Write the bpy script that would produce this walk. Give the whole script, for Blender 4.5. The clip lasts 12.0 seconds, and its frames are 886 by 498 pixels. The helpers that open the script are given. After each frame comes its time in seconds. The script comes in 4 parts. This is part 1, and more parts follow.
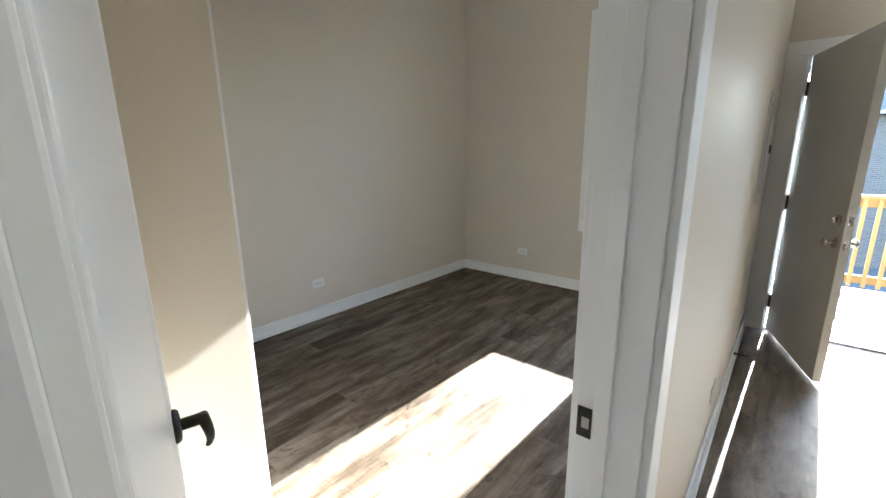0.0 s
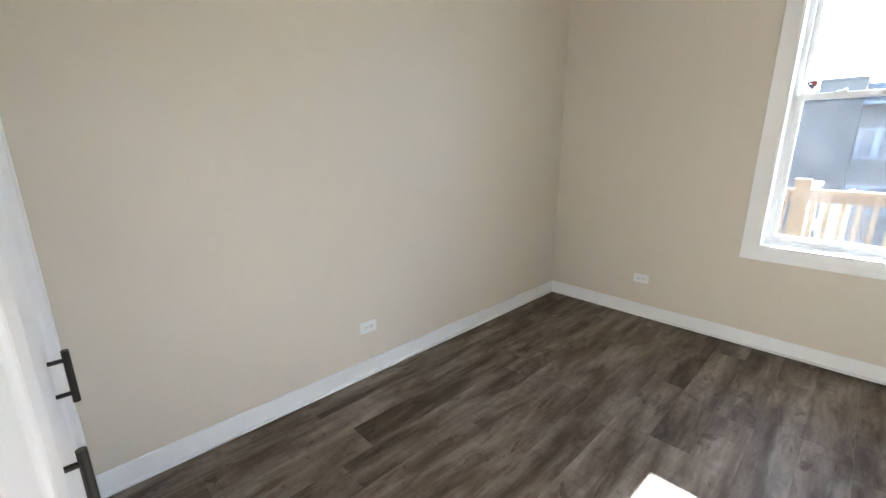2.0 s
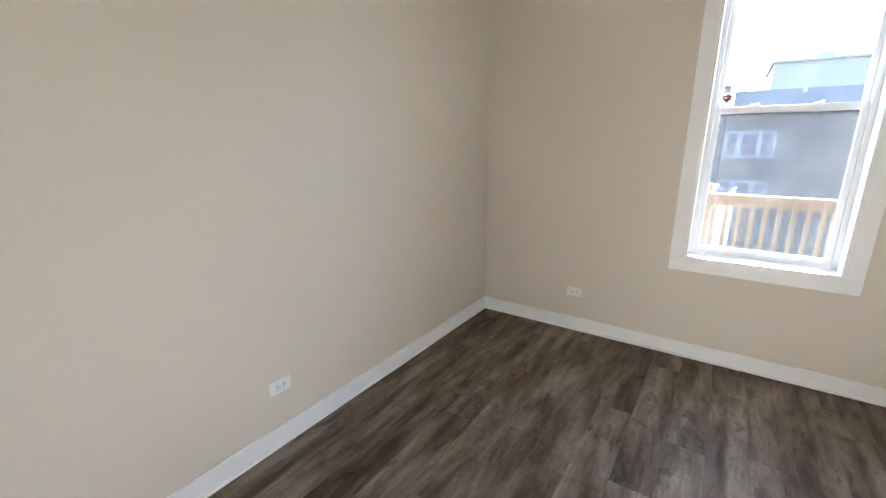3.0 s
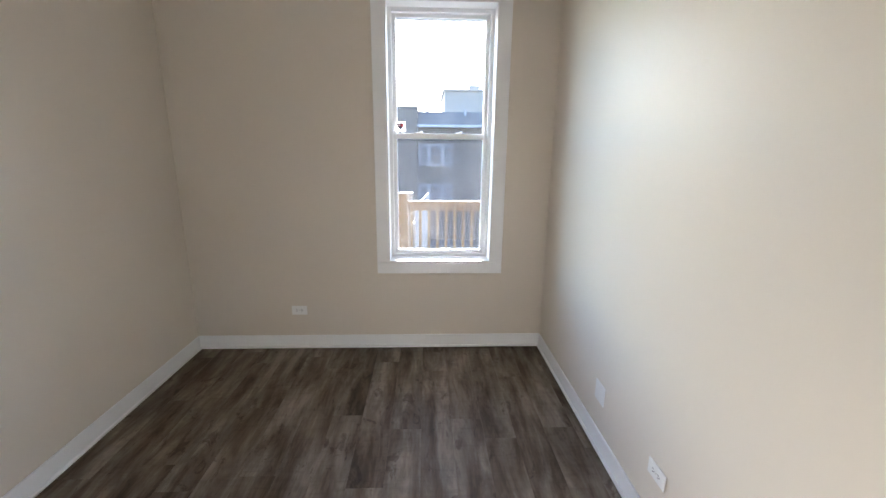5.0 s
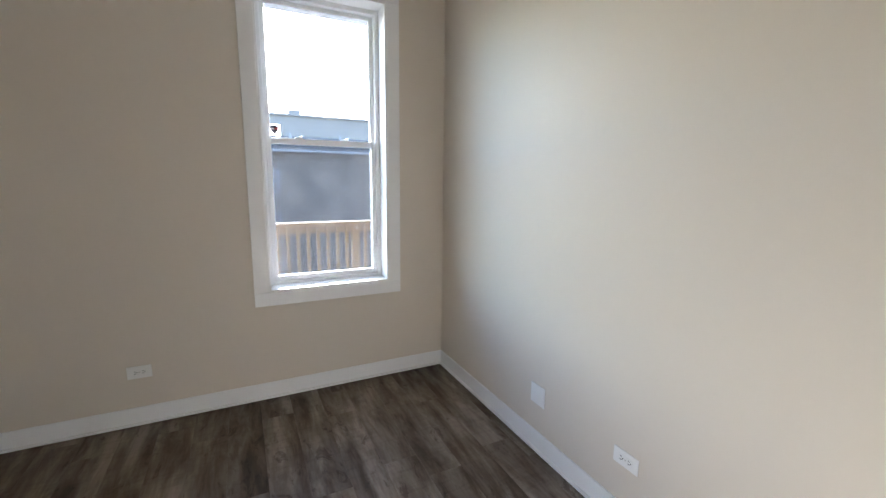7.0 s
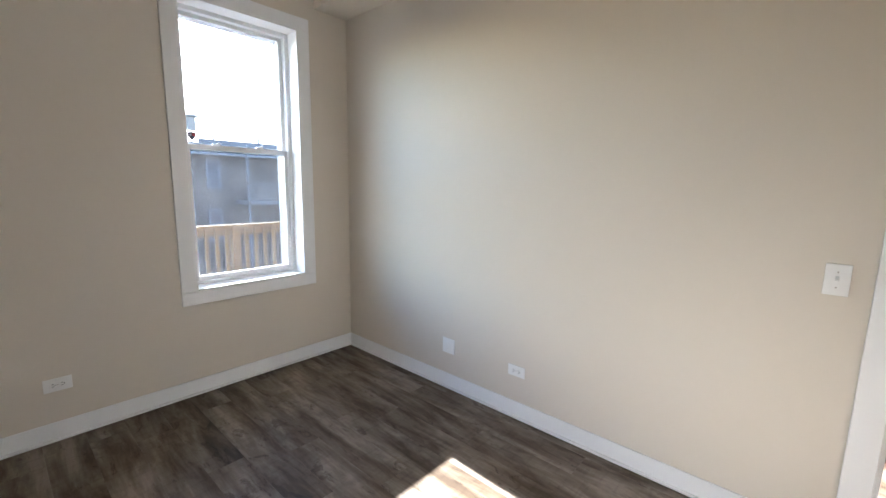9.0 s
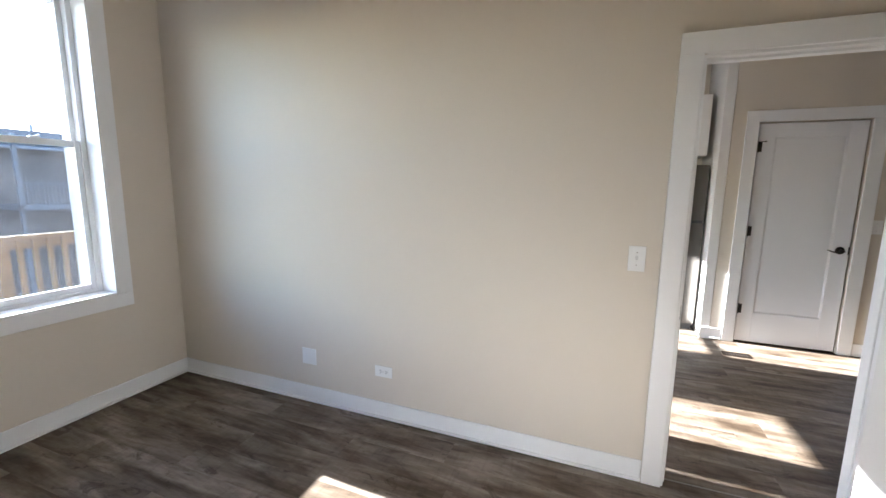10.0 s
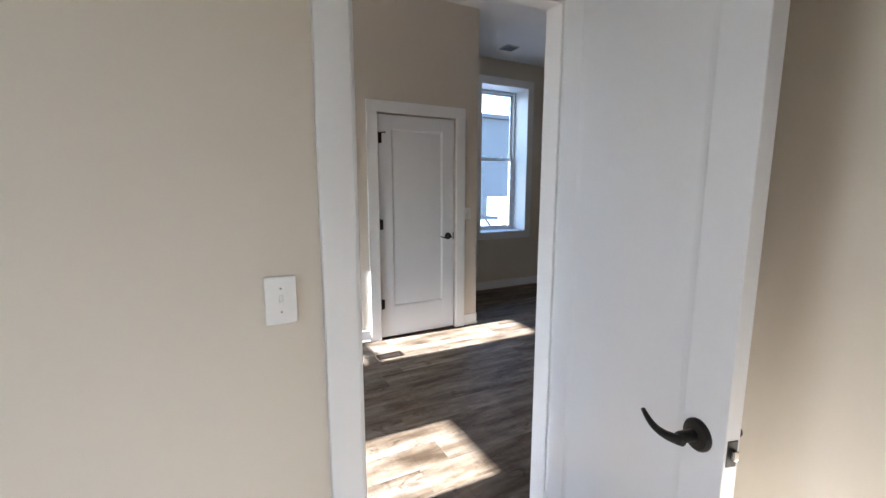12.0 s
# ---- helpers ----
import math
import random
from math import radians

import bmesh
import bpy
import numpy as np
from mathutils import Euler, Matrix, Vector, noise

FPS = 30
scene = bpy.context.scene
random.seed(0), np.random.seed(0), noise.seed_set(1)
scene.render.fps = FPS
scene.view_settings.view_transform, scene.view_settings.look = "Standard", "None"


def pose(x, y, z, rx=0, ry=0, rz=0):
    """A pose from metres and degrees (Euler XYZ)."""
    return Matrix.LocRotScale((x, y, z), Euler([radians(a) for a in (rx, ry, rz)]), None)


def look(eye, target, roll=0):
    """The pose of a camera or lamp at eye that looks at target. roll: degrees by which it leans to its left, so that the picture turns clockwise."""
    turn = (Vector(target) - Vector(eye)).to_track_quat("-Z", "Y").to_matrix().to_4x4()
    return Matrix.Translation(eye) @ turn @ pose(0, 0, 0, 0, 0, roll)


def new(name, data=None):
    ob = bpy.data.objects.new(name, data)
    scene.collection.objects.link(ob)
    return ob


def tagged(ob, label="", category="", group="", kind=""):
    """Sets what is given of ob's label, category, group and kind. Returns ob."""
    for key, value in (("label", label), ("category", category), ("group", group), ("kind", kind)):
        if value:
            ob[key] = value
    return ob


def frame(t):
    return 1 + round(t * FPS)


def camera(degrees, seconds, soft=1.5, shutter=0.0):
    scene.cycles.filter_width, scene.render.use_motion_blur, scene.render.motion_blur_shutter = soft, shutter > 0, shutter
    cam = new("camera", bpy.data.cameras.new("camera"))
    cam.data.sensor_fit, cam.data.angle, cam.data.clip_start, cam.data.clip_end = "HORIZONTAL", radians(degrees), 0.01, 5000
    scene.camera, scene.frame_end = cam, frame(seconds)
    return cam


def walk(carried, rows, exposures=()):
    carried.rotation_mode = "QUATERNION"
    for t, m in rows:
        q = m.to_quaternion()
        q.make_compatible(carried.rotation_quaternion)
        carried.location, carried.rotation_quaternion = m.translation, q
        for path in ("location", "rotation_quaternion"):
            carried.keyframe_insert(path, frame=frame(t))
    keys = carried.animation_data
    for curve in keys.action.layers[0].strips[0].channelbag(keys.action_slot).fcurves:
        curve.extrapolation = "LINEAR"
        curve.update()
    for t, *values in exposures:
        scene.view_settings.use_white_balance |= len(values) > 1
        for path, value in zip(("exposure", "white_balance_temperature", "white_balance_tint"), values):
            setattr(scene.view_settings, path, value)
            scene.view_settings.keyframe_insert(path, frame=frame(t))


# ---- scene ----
cam = camera(94.4, 12.0)
PATH = [
    (0, (0.071, 0.01, 1.434), (-1.182, 1.501, 0.981), -0.6),
    (0.5, (-0.098, 0.256, 1.447), (-1.427, 1.672, 0.967), -0.4),
    (1, (-0.399, 0.435, 1.431), (-1.777, 1.79, 0.917), -0.2),
    (1.5, (-0.705, 0.532, 1.421), (-2.115, 1.858, 0.919), 0.0),
    (2, (-1.002, 0.652, 1.433), (-2.388, 2.003, 0.93), -0.2),
    (2.5, (-1.171, 0.779, 1.483), (-2.46, 2.222, 0.976), -0.3),
    (3, (-1.293, 0.906, 1.521), (-2.381, 2.504, 1.011), -0.2),
    (5, (-1.151, 0.947, 1.606), (-1.07, 2.889, 1.135), 0.6),
    (5.5, (-1.024, 0.893, 1.569), (-0.694, 2.818, 1.136), 0.9),
    (6, (-1.001, 0.993, 1.537), (-0.478, 2.879, 1.13), 0.8),
    (6.5, (-1.24, 1.293, 1.459), (-0.539, 3.133, 1.106), 0.6),
    (8.5, (-2.282, 1.181, 1.499), (-0.943, 2.63, 1.171), 1.3),
    (9, (-2.351, 1.06, 1.473), (-0.876, 2.376, 1.166), 1.0),
    (9.5, (-2.41, 1.045, 1.459), (-0.776, 2.157, 1.155), 1.0),
    (10, (-2.329, 1.12, 1.474), (-0.486, 1.836, 1.169), 0.7),
    (10.5, (-2.211, 1.249, 1.504), (-0.237, 1.369, 1.203), 0.4),
    (11, (-2.031, 1.324, 1.478), (-0.101, 0.891, 1.181), 0.2),
    (11.5, (-1.706, 1.222, 1.443), (0.123, 0.461, 1.165), 0.0),
    (12, (-1.268, 1.058, 1.418), (0.486, 0.143, 1.124), -0.0),
]
EXPOSURES = [
    (0.0, 4.95, 5950, 4), (0.5, 5.05, 5950, 4), (1.0, 5.15, 6050, 5), (1.5, 5.45, 6100, 6), (2.0, 5.7, 6050, 6), (3.0, 5.62, 6100, 9), (5.0, 5.08, 6100, 11), (6.5, 4.88, 6000, 10),
    (8.5, 4.95, 6050, 10), (9.5, 4.92, 5980, 11), (10.5, 4.82, 5900, 10), (11.0, 4.76, 5850, 10), (12.0, 4.74, 5800, 10),
]
walk(cam, [(t, look(eye, target, roll)) for t, eye, target, roll in PATH], EXPOSURES)

# ---- light ----
SUN_TAN, SUN_EAST = 0.435, 0.036
world = bpy.data.worlds.new("sky")
scene.world = world
world.use_nodes = True
wn = world.node_tree.nodes
sky = wn.new("ShaderNodeTexSky")
sky.sky_type, sky.sun_disc = "NISHITA", False
sky.air_density, sky.dust_density, sky.ozone_density = 1.0, 0.6, 1.4
sky.sun_elevation, sky.sun_rotation = math.atan(SUN_TAN), math.atan(SUN_EAST)
wn["Background"].inputs["Strength"].default_value = 0.15
world.node_tree.links.new(sky.outputs["Color"], wn["Background"].inputs["Color"])
sun = bpy.data.lights.new("sun", "SUN")
sun.energy, sun.angle, sun.color = 2.5, radians(0.5), (1.0, 0.97, 0.935)
new("sun", sun).matrix_world = look((30 * SUN_EAST, 30, 30 * SUN_TAN), (0, 0, 0))


# ---- materials ----
def material(name, color, rough=0.5, metal=0.0, vary=0.06, scale=3.0, fine=60.0, bump=0.0, rough_vary=0.03, stretch=(1, 1, 1), spec=0.5):
    """Paint, metal or stone: one colour with stains at two scales and a fine relief."""
    m = bpy.data.materials.new(name)
    m.use_nodes = True
    n, l = m.node_tree.nodes, m.node_tree.links
    b = n["Principled BSDF"]
    b.inputs["Metallic"].default_value = metal
    b.inputs["Specular IOR Level"].default_value = spec
    tc, mp = n.new("ShaderNodeTexCoord"), n.new("ShaderNodeMapping")
    mp.inputs["Scale"].default_value = stretch
    l.new(tc.outputs["Object"], mp.inputs["Vector"])
    big, small = n.new("ShaderNodeTexNoise"), n.new("ShaderNodeTexNoise")
    for t, sc, d in ((big, scale, 4), (small, fine, 3)):
        t.inputs["Scale"].default_value, t.inputs["Detail"].default_value = sc, d
        l.new(mp.outputs["Vector"], t.inputs["Vector"])
    add = n.new("ShaderNodeMath")
    add.operation = "MULTIPLY_ADD"
    add.inputs[1].default_value = 0.4
    l.new(small.outputs["Fac"], add.inputs[0])
    l.new(big.outputs["Fac"], add.inputs[2])
    ramp = n.new("ShaderNodeMapRange")
    ramp.inputs["From Min"].default_value, ramp.inputs["From Max"].default_value = 0.4, 1.0
    ramp.inputs["To Min"].default_value, ramp.inputs["To Max"].default_value = 1 - vary, 1 + vary
    l.new(add.outputs[0], ramp.inputs["Value"])
    mul = n.new("ShaderNodeVectorMath")
    mul.operation = "SCALE"
    mul.inputs[0].default_value = color
    l.new(ramp.outputs["Result"], mul.inputs["Scale"])
    l.new(mul.outputs["Vector"], b.inputs["Base Color"])
    rr = n.new("ShaderNodeMapRange")
    rr.inputs["From Min"].default_value, rr.inputs["From Max"].default_value = 0.2, 0.8
    rr.inputs["To Min"].default_value, rr.inputs["To Max"].default_value = max(0.02, rough - rough_vary), min(1, rough + rough_vary)
    l.new(big.outputs["Fac"], rr.inputs["Value"])
    l.new(rr.outputs["Result"], b.inputs["Roughness"])
    if bump:
        bp = n.new("ShaderNodeBump")
        bp.inputs["Strength"].default_value, bp.inputs["Distance"].default_value = bump, 0.002
        l.new(small.outputs["Fac"], bp.inputs["Height"])
        l.new(bp.outputs["Normal"], b.inputs["Normal"])
    return m


def plank_material():
    """Grey-brown vinyl oak: long grain, blotches and knots, each plank with its own shade."""
    m = bpy.data.materials.new("vinyl_oak")
    m.use_nodes = True
    n, l = m.node_tree.nodes, m.node_tree.links
    b = n["Principled BSDF"]
    tc, oi = n.new("ShaderNodeTexCoord"), n.new("ShaderNodeObjectInfo")
    off = n.new("ShaderNodeVectorMath")
    off.operation = "SCALE"
    off.inputs[0].default_value = (37.0, 91.0, 13.0)
    l.new(oi.outputs["Random"], off.inputs["Scale"])
    pos = n.new("ShaderNodeVectorMath")
    l.new(tc.outputs["Object"], pos.inputs[0])
    l.new(off.outputs["Vector"], pos.inputs[1])

    def tex(stretch, scale, detail, rough=0.6, warp=0.0):
        mp, t = n.new("ShaderNodeMapping"), n.new("ShaderNodeTexNoise")
        mp.inputs["Scale"].default_value = stretch
        l.new(pos.outputs["Vector"], mp.inputs["Vector"])
        l.new(mp.outputs["Vector"], t.inputs["Vector"])
        t.inputs["Scale"].default_value, t.inputs["Detail"].default_value = scale, detail
        t.inputs["Roughness"].default_value, t.inputs["Distortion"].default_value = rough, warp
        return t.outputs["Fac"]

    b.inputs["Specular IOR Level"].default_value = 0.24
    grain = tex((24, 1.3, 1), 3.0, 5, 0.6, 0.15)
    blotch = tex((4.4, 0.80, 1), 2.0, 7, 0.62, 0.35)
    patch = tex((3.8, 1.15, 1), 2.5, 6, 0.64, 0.5)
    knots = tex((5.0, 2.1, 1), 2.4, 8, 0.70, 0.9)
    saw = tex((3.0, 22, 1), 2.0, 4, 0.6, 0.4)

    def ramp(src, stops):
        r = n.new("ShaderNodeValToRGB")
        while len(r.color_ramp.elements) < len(stops):
            r.color_ramp.elements.new(0.5)
        for e, (p, c) in zip(r.color_ramp.elements, stops):
            e.position, e.color = p, (*c, 1)
        l.new(src, r.inputs["Fac"])
        return r.outputs["Color"]

    def mix(kind, fac, a, c):
        x = n.new("ShaderNodeMix")
        x.data_type, x.blend_type = "RGBA", kind
        for sock, v in ((x.inputs["Factor"], fac), (x.inputs["A"], a), (x.inputs["B"], c)):
            if isinstance(v, float):
                sock.default_value = v
            else:
                l.new(v, sock)
        return x.outputs["Result"]

    base = ramp(blotch, PLANK_BLOTCH)
    base = mix("MULTIPLY", 0.62, base, ramp(patch, [(0.38, (0.55, 0.52, 0.49)), (0.46, (0.95, 0.95, 0.95)), (0.54, (1, 1, 1)), (0.64, (1.30, 1.30, 1.30))]))
    base = mix("MULTIPLY", 0.22, base, ramp(grain, [(0.3, (0.62, 0.6, 0.58)), (0.55, (1, 1, 1)), (0.75, (1.22, 1.2, 1.18))]))
    base = mix("MULTIPLY", 0.8, base, ramp(knots, [(0.36, (0.42, 0.37, 0.33)), (0.42, (1, 1, 1)), (0.61, (1, 1, 1)), (0.68, (1.30, 1.29, 1.27))]))
    base = mix("MULTIPLY", 0.26, base, ramp(saw, [(0.36, (0.55, 0.52, 0.5)), (0.46, (1, 1, 1)), (0.66, (1.15, 1.15, 1.15))]))
    shade = n.new("ShaderNodeMapRange")
    shade.inputs["To Min"].default_value, shade.inputs["To Max"].default_value = 0.95, 1.05
    l.new(oi.outputs["Random"], shade.inputs["Value"])
    sc = n.new("ShaderNodeVectorMath")
    sc.operation = "SCALE"
    l.new(base, sc.inputs[0])
    l.new(shade.outputs["Result"], sc.inputs["Scale"])
    l.new(sc.outputs["Vector"], b.inputs["Base Color"])
    rr = n.new("ShaderNodeMapRange")
    rr.inputs["To Min"].default_value, rr.inputs["To Max"].default_value = 0.46, 0.62
    l.new(patch, rr.inputs["Value"])
    l.new(rr.outputs["Result"], b.inputs["Roughness"])
    bp = n.new("ShaderNodeBump")
    bp.inputs["Strength"].default_value, bp.inputs["Distance"].default_value = 0.25, 0.001
    l.new(grain, bp.inputs["Height"])
    l.new(bp.outputs["Normal"], b.inputs["Normal"])
    return m


PLANK_BLOTCH = [(0.36, (0.065, 0.0445, 0.0275)), (0.45, (0.122, 0.091, 0.0625)), (0.54, (0.179, 0.143, 0.108)), (0.64, (0.258, 0.218, 0.176))]


def glass_material(name, tint):
    m = bpy.data.materials.new(name)
    m.use_nodes = True
    n, l = m.node_tree.nodes, m.node_tree.links
    n.remove(n["Principled BSDF"])
    tr, gl, mx, fr = n.new("ShaderNodeBsdfTransparent"), n.new("ShaderNodeBsdfGlossy"), n.new("ShaderNodeMixShader"), n.new("ShaderNodeFresnel")
    tr.inputs["Color"].default_value = (*tint, 1)
    gl.inputs["Roughness"].default_value = 0.01
    fr.inputs["IOR"].default_value = 1.18
    l.new(fr.outputs["Fac"], mx.inputs["Fac"])
    l.new(tr.outputs["BSDF"], mx.inputs[1])
    l.new(gl.outputs["BSDF"], mx.inputs[2])
    # Translucent dust layer, also standing in for glare haze over the outdoors.
    dust_haze, dmix, tc, ns, mr = n.new("ShaderNodeBsdfTranslucent"), n.new("ShaderNodeMixShader"), n.new("ShaderNodeTexCoord"), n.new("ShaderNodeTexNoise"), n.new("ShaderNodeMapRange")
    dust_haze.inputs["Color"].default_value = (0.8, 0.8, 0.8, 1)
    ns.inputs["Scale"].default_value, ns.inputs["Detail"].default_value = 5.0, 6
    l.new(tc.outputs["Object"], ns.inputs["Vector"])
    l.new(ns.outputs["Fac"], mr.inputs["Value"])
    mr.inputs["From Min"].default_value, mr.inputs["From Max"].default_value = 0.4, 0.8
    mr.inputs["To Min"].default_value, mr.inputs["To Max"].default_value = 0.0020, 0.0055
    l.new(mr.outputs["Result"], dmix.inputs["Fac"])
    l.new(mx.outputs["Shader"], dmix.inputs[1])
    l.new(dust_haze.outputs["BSDF"], dmix.inputs[2])
    l.new(dmix.outputs["Shader"], n["Material Output"].inputs["Surface"])
    return m


def mesh_screen_material():
    """Fine insect screen, half open: grey thread thickened to dim outdoors, with haze added."""
    m = bpy.data.materials.new("insect_screen")
    m.use_nodes = True
    n, l = m.node_tree.nodes, m.node_tree.links
    tr, mx = n.new("ShaderNodeBsdfTransparent"), n.new("ShaderNodeMixShader")
    b = n["Principled BSDF"]
    b.inputs["Base Color"].default_value, b.inputs["Roughness"].default_value = (0.06, 0.065, 0.08, 1), 0.8
    tl, both = n.new("ShaderNodeBsdfTranslucent"), n.new("ShaderNodeMixShader")
    tl.inputs["Color"].default_value = (0.30, 0.33, 0.38, 1)
    both.inputs["Fac"].default_value = 0.014
    l.new(b.outputs["BSDF"], both.inputs[1])
    l.new(tl.outputs["BSDF"], both.inputs[2])
    tc, ns, mr = n.new("ShaderNodeTexCoord"), n.new("ShaderNodeTexNoise"), n.new("ShaderNodeMapRange")
    ns.inputs["Scale"].default_value, ns.inputs["Detail"].default_value = 7.0, 5
    l.new(tc.outputs["Object"], ns.inputs["Vector"])
    l.new(ns.outputs["Fac"], mr.inputs["Value"])
    mr.inputs["From Min"].default_value, mr.inputs["From Max"].default_value = 0.35, 0.75
    mr.inputs["To Min"].default_value, mr.inputs["To Max"].default_value = 0.48, 0.53
    l.new(mr.outputs["Result"], mx.inputs["Fac"])
    l.new(tr.outputs["BSDF"], mx.inputs[1])
    l.new(both.outputs["Shader"], mx.inputs[2])
    l.new(mx.outputs["Shader"], n["Material Output"].inputs["Surface"])
    return m


def brick_material(name, c1, c2, mortar):
    m = bpy.data.materials.new(name)
    m.use_nodes = True
    n, l = m.node_tree.nodes, m.node_tree.links
    b = n["Principled BSDF"]
    b.inputs["Roughness"].default_value = 0.9
    tc, mp, br = n.new("ShaderNodeTexCoord"), n.new("ShaderNodeMapping"), n.new("ShaderNodeTexBrick")
    mp.inputs["Rotation"].default_value = (radians(90), 0, 0)
    l.new(tc.outputs["Object"], mp.inputs["Vector"])
    l.new(mp.outputs["Vector"], br.inputs["Vector"])
    for k, v in (("Color1", c1), ("Color2", c2), ("Mortar", mortar)):
        br.inputs[k].default_value = (*v, 1)
    for k, v in (("Scale", 1.0), ("Brick Width", 0.21), ("Row Height", 0.075), ("Mortar Size", 0.010), ("Bias", -0.2)):
        br.inputs[k].default_value = v
    l.new(br.outputs["Color"], b.inputs["Base Color"])
    bp = n.new("ShaderNodeBump")
    bp.inputs["Strength"].default_value, bp.inputs["Distance"].default_value = 0.5, 0.01
    l.new(br.outputs["Fac"], bp.inputs["Height"])
    bp.invert = True
    l.new(bp.outputs["Normal"], b.inputs["Normal"])
    return m


WALL = material("greige_wall_paint", (0.66, 0.602, 0.515), 0.52, spec=0.30, vary=0.025, scale=0.9, fine=320, bump=0.10)
TRIM = material("white_trim_paint", (0.82, 0.825, 0.825), 0.42, vary=0.02, scale=4, fine=120, bump=0.05)
# Neutral white with the window's cool skylight put into the colour.
DOORW = material("skylit_white_door_paint", (0.78, 0.795, 0.825), 0.32, vary=0.02, scale=3, fine=150, bump=0.06)
ENTRYW = material("grey_white_entry_door_paint", (0.62, 0.61, 0.58), 0.36, vary=0.04, scale=2, fine=150, bump=0.06)
CEIL = material("white_ceiling_paint", (0.85, 0.84, 0.82), 0.8, vary=0.02, scale=1.5, fine=260, bump=0.12)
VINYL = material("white_vinyl_window", (0.78, 0.785, 0.79), 0.38, vary=0.015, scale=5, fine=90)
PLATE = material("white_plastic_plate", (0.84, 0.84, 0.82), 0.25, vary=0.01)
SLOT = material("dark_slot", (0.05, 0.05, 0.05), 0.6)
BLACK = material("oil_rubbed_black_metal", (0.012, 0.011, 0.010), 0.42, metal=0.0, spec=0.4, vary=0.2, scale=20, fine=200, bump=0.05)
NICKEL = material("satin_nickel", (0.46, 0.43, 0.39), 0.22, metal=1.0, vary=0.06)
BRASSY = material("dull_steel", (0.45, 0.42, 0.38), 0.35, metal=1.0, vary=0.1)
STEEL = material("brushed_stainless", (0.13, 0.121, 0.108), 0.30, metal=1.0, vary=0.06, scale=4, fine=220, stretch=(1, 1, 0.03), bump=0.03)
DARKPL = material("dark_grey_plastic", (0.035, 0.035, 0.037), 0.5)
CABINET = material("white_cabinet_lacquer", (0.80, 0.79, 0.77), 0.3, vary=0.01)
PANELGREY = material("light_grey_panel_enamel", (0.50, 0.51, 0.51), 0.4, vary=0.04)
OAK = plank_material()
SUBFLOOR = material("dark_floor_joint", (0.035, 0.028, 0.023), 0.8)
VENTBROWN = material("dark_brown_enamel", (0.016, 0.011, 0.008), 0.9)
VENTBROWN.node_tree.nodes["Principled BSDF"].inputs["Specular IOR Level"].default_value = 0.08
STRIP = material("pale_floor_seam", (0.30, 0.27, 0.24), 0.5)
# Tint dims the bright outdoors; panes cast no shadow, so rooms keep their light.
GLASS = glass_material("window_glass", (0.62, 0.63, 0.645))
SCREEN = mesh_screen_material()
STICKER_W = material("white_sticker", (0.85, 0.85, 0.85), 0.4)
sn, sl = STICKER_W.node_tree.nodes, STICKER_W.node_tree.links
paper_light, paper_mix = sn.new("ShaderNodeBsdfTranslucent"), sn.new("ShaderNodeMixShader")
paper_light.inputs["Color"].default_value = (0.9, 0.9, 0.9, 1)
paper_mix.inputs["Fac"].default_value = 0.6
sl.new(sn["Principled BSDF"].outputs["BSDF"], paper_mix.inputs[1])
sl.new(paper_light.outputs["BSDF"], paper_mix.inputs[2])
sl.new(paper_mix.outputs["Shader"], sn["Material Output"].inputs["Surface"])
STICKER_R = material("dark_red_print", (0.35, 0.05, 0.05), 0.4)
STICKER_K = material("dark_print", (0.05, 0.05, 0.07), 0.4)
LUMBER = material("new_treated_lumber", (0.27, 0.18, 0.060), 0.7, vary=0.15, scale=2, fine=40, stretch=(6, 6, 1), bump=0.15)
DECKW = material("pale_deck_boards", (0.22, 0.20, 0.172), 0.75, vary=0.12, scale=2, fine=40, stretch=(1, 8, 1), bump=0.2)
WHITEP = material("weathered_white_wood", (0.40, 0.39, 0.36), 0.6, vary=0.05)
# Darker than real brick: the facades' shade is deepened in the colour.
BRICK = brick_material("shade_dimmed_brick", (0.068, 0.051, 0.042), (0.042, 0.034, 0.029), (0.09, 0.085, 0.08))
OWNBRICK = brick_material("red_brown_brick", (0.28, 0.16, 0.11), (0.22, 0.13, 0.09), (0.32, 0.30, 0.27))
SIDING = material("blue_grey_siding", (0.10, 0.108, 0.118), 0.6, vary=0.06)
ASPHALT = material("asphalt_yard", (0.05, 0.05, 0.052), 0.9, vary=0.25, scale=0.3, fine=8)
MEMBRANE = material("white_roof_membrane", (0.5, 0.5, 0.5), 0.7, vary=0.08, scale=1, fine=20)
TAR = material("dark_roof", (0.09, 0.09, 0.10), 0.85, vary=0.15)
PALEWALL = material("grey_stucco", (0.14, 0.13, 0.12), 0.8, vary=0.06)
OUTTRIM = material("white_outer_trim", (0.62, 0.62, 0.61), 0.6, vary=0.1)
FARTRIM = material("weathered_blue_white_trim", (0.17, 0.18, 0.20), 0.6, vary=0.1)
SHINGLE = material("grey_shingles", (0.060, 0.060, 0.060), 0.9, spec=0.1, vary=0.2, scale=1.5, fine=12, stretch=(1, 1, 3), bump=0.2)
BARK = material("grey_brown_bark", (0.075, 0.062, 0.052), 0.9, vary=0.2, scale=3, fine=30)
PANE_FAR = material("dim_far_pane", (0.05, 0.06, 0.08), 0.08, vary=0.3, scale=0.6)


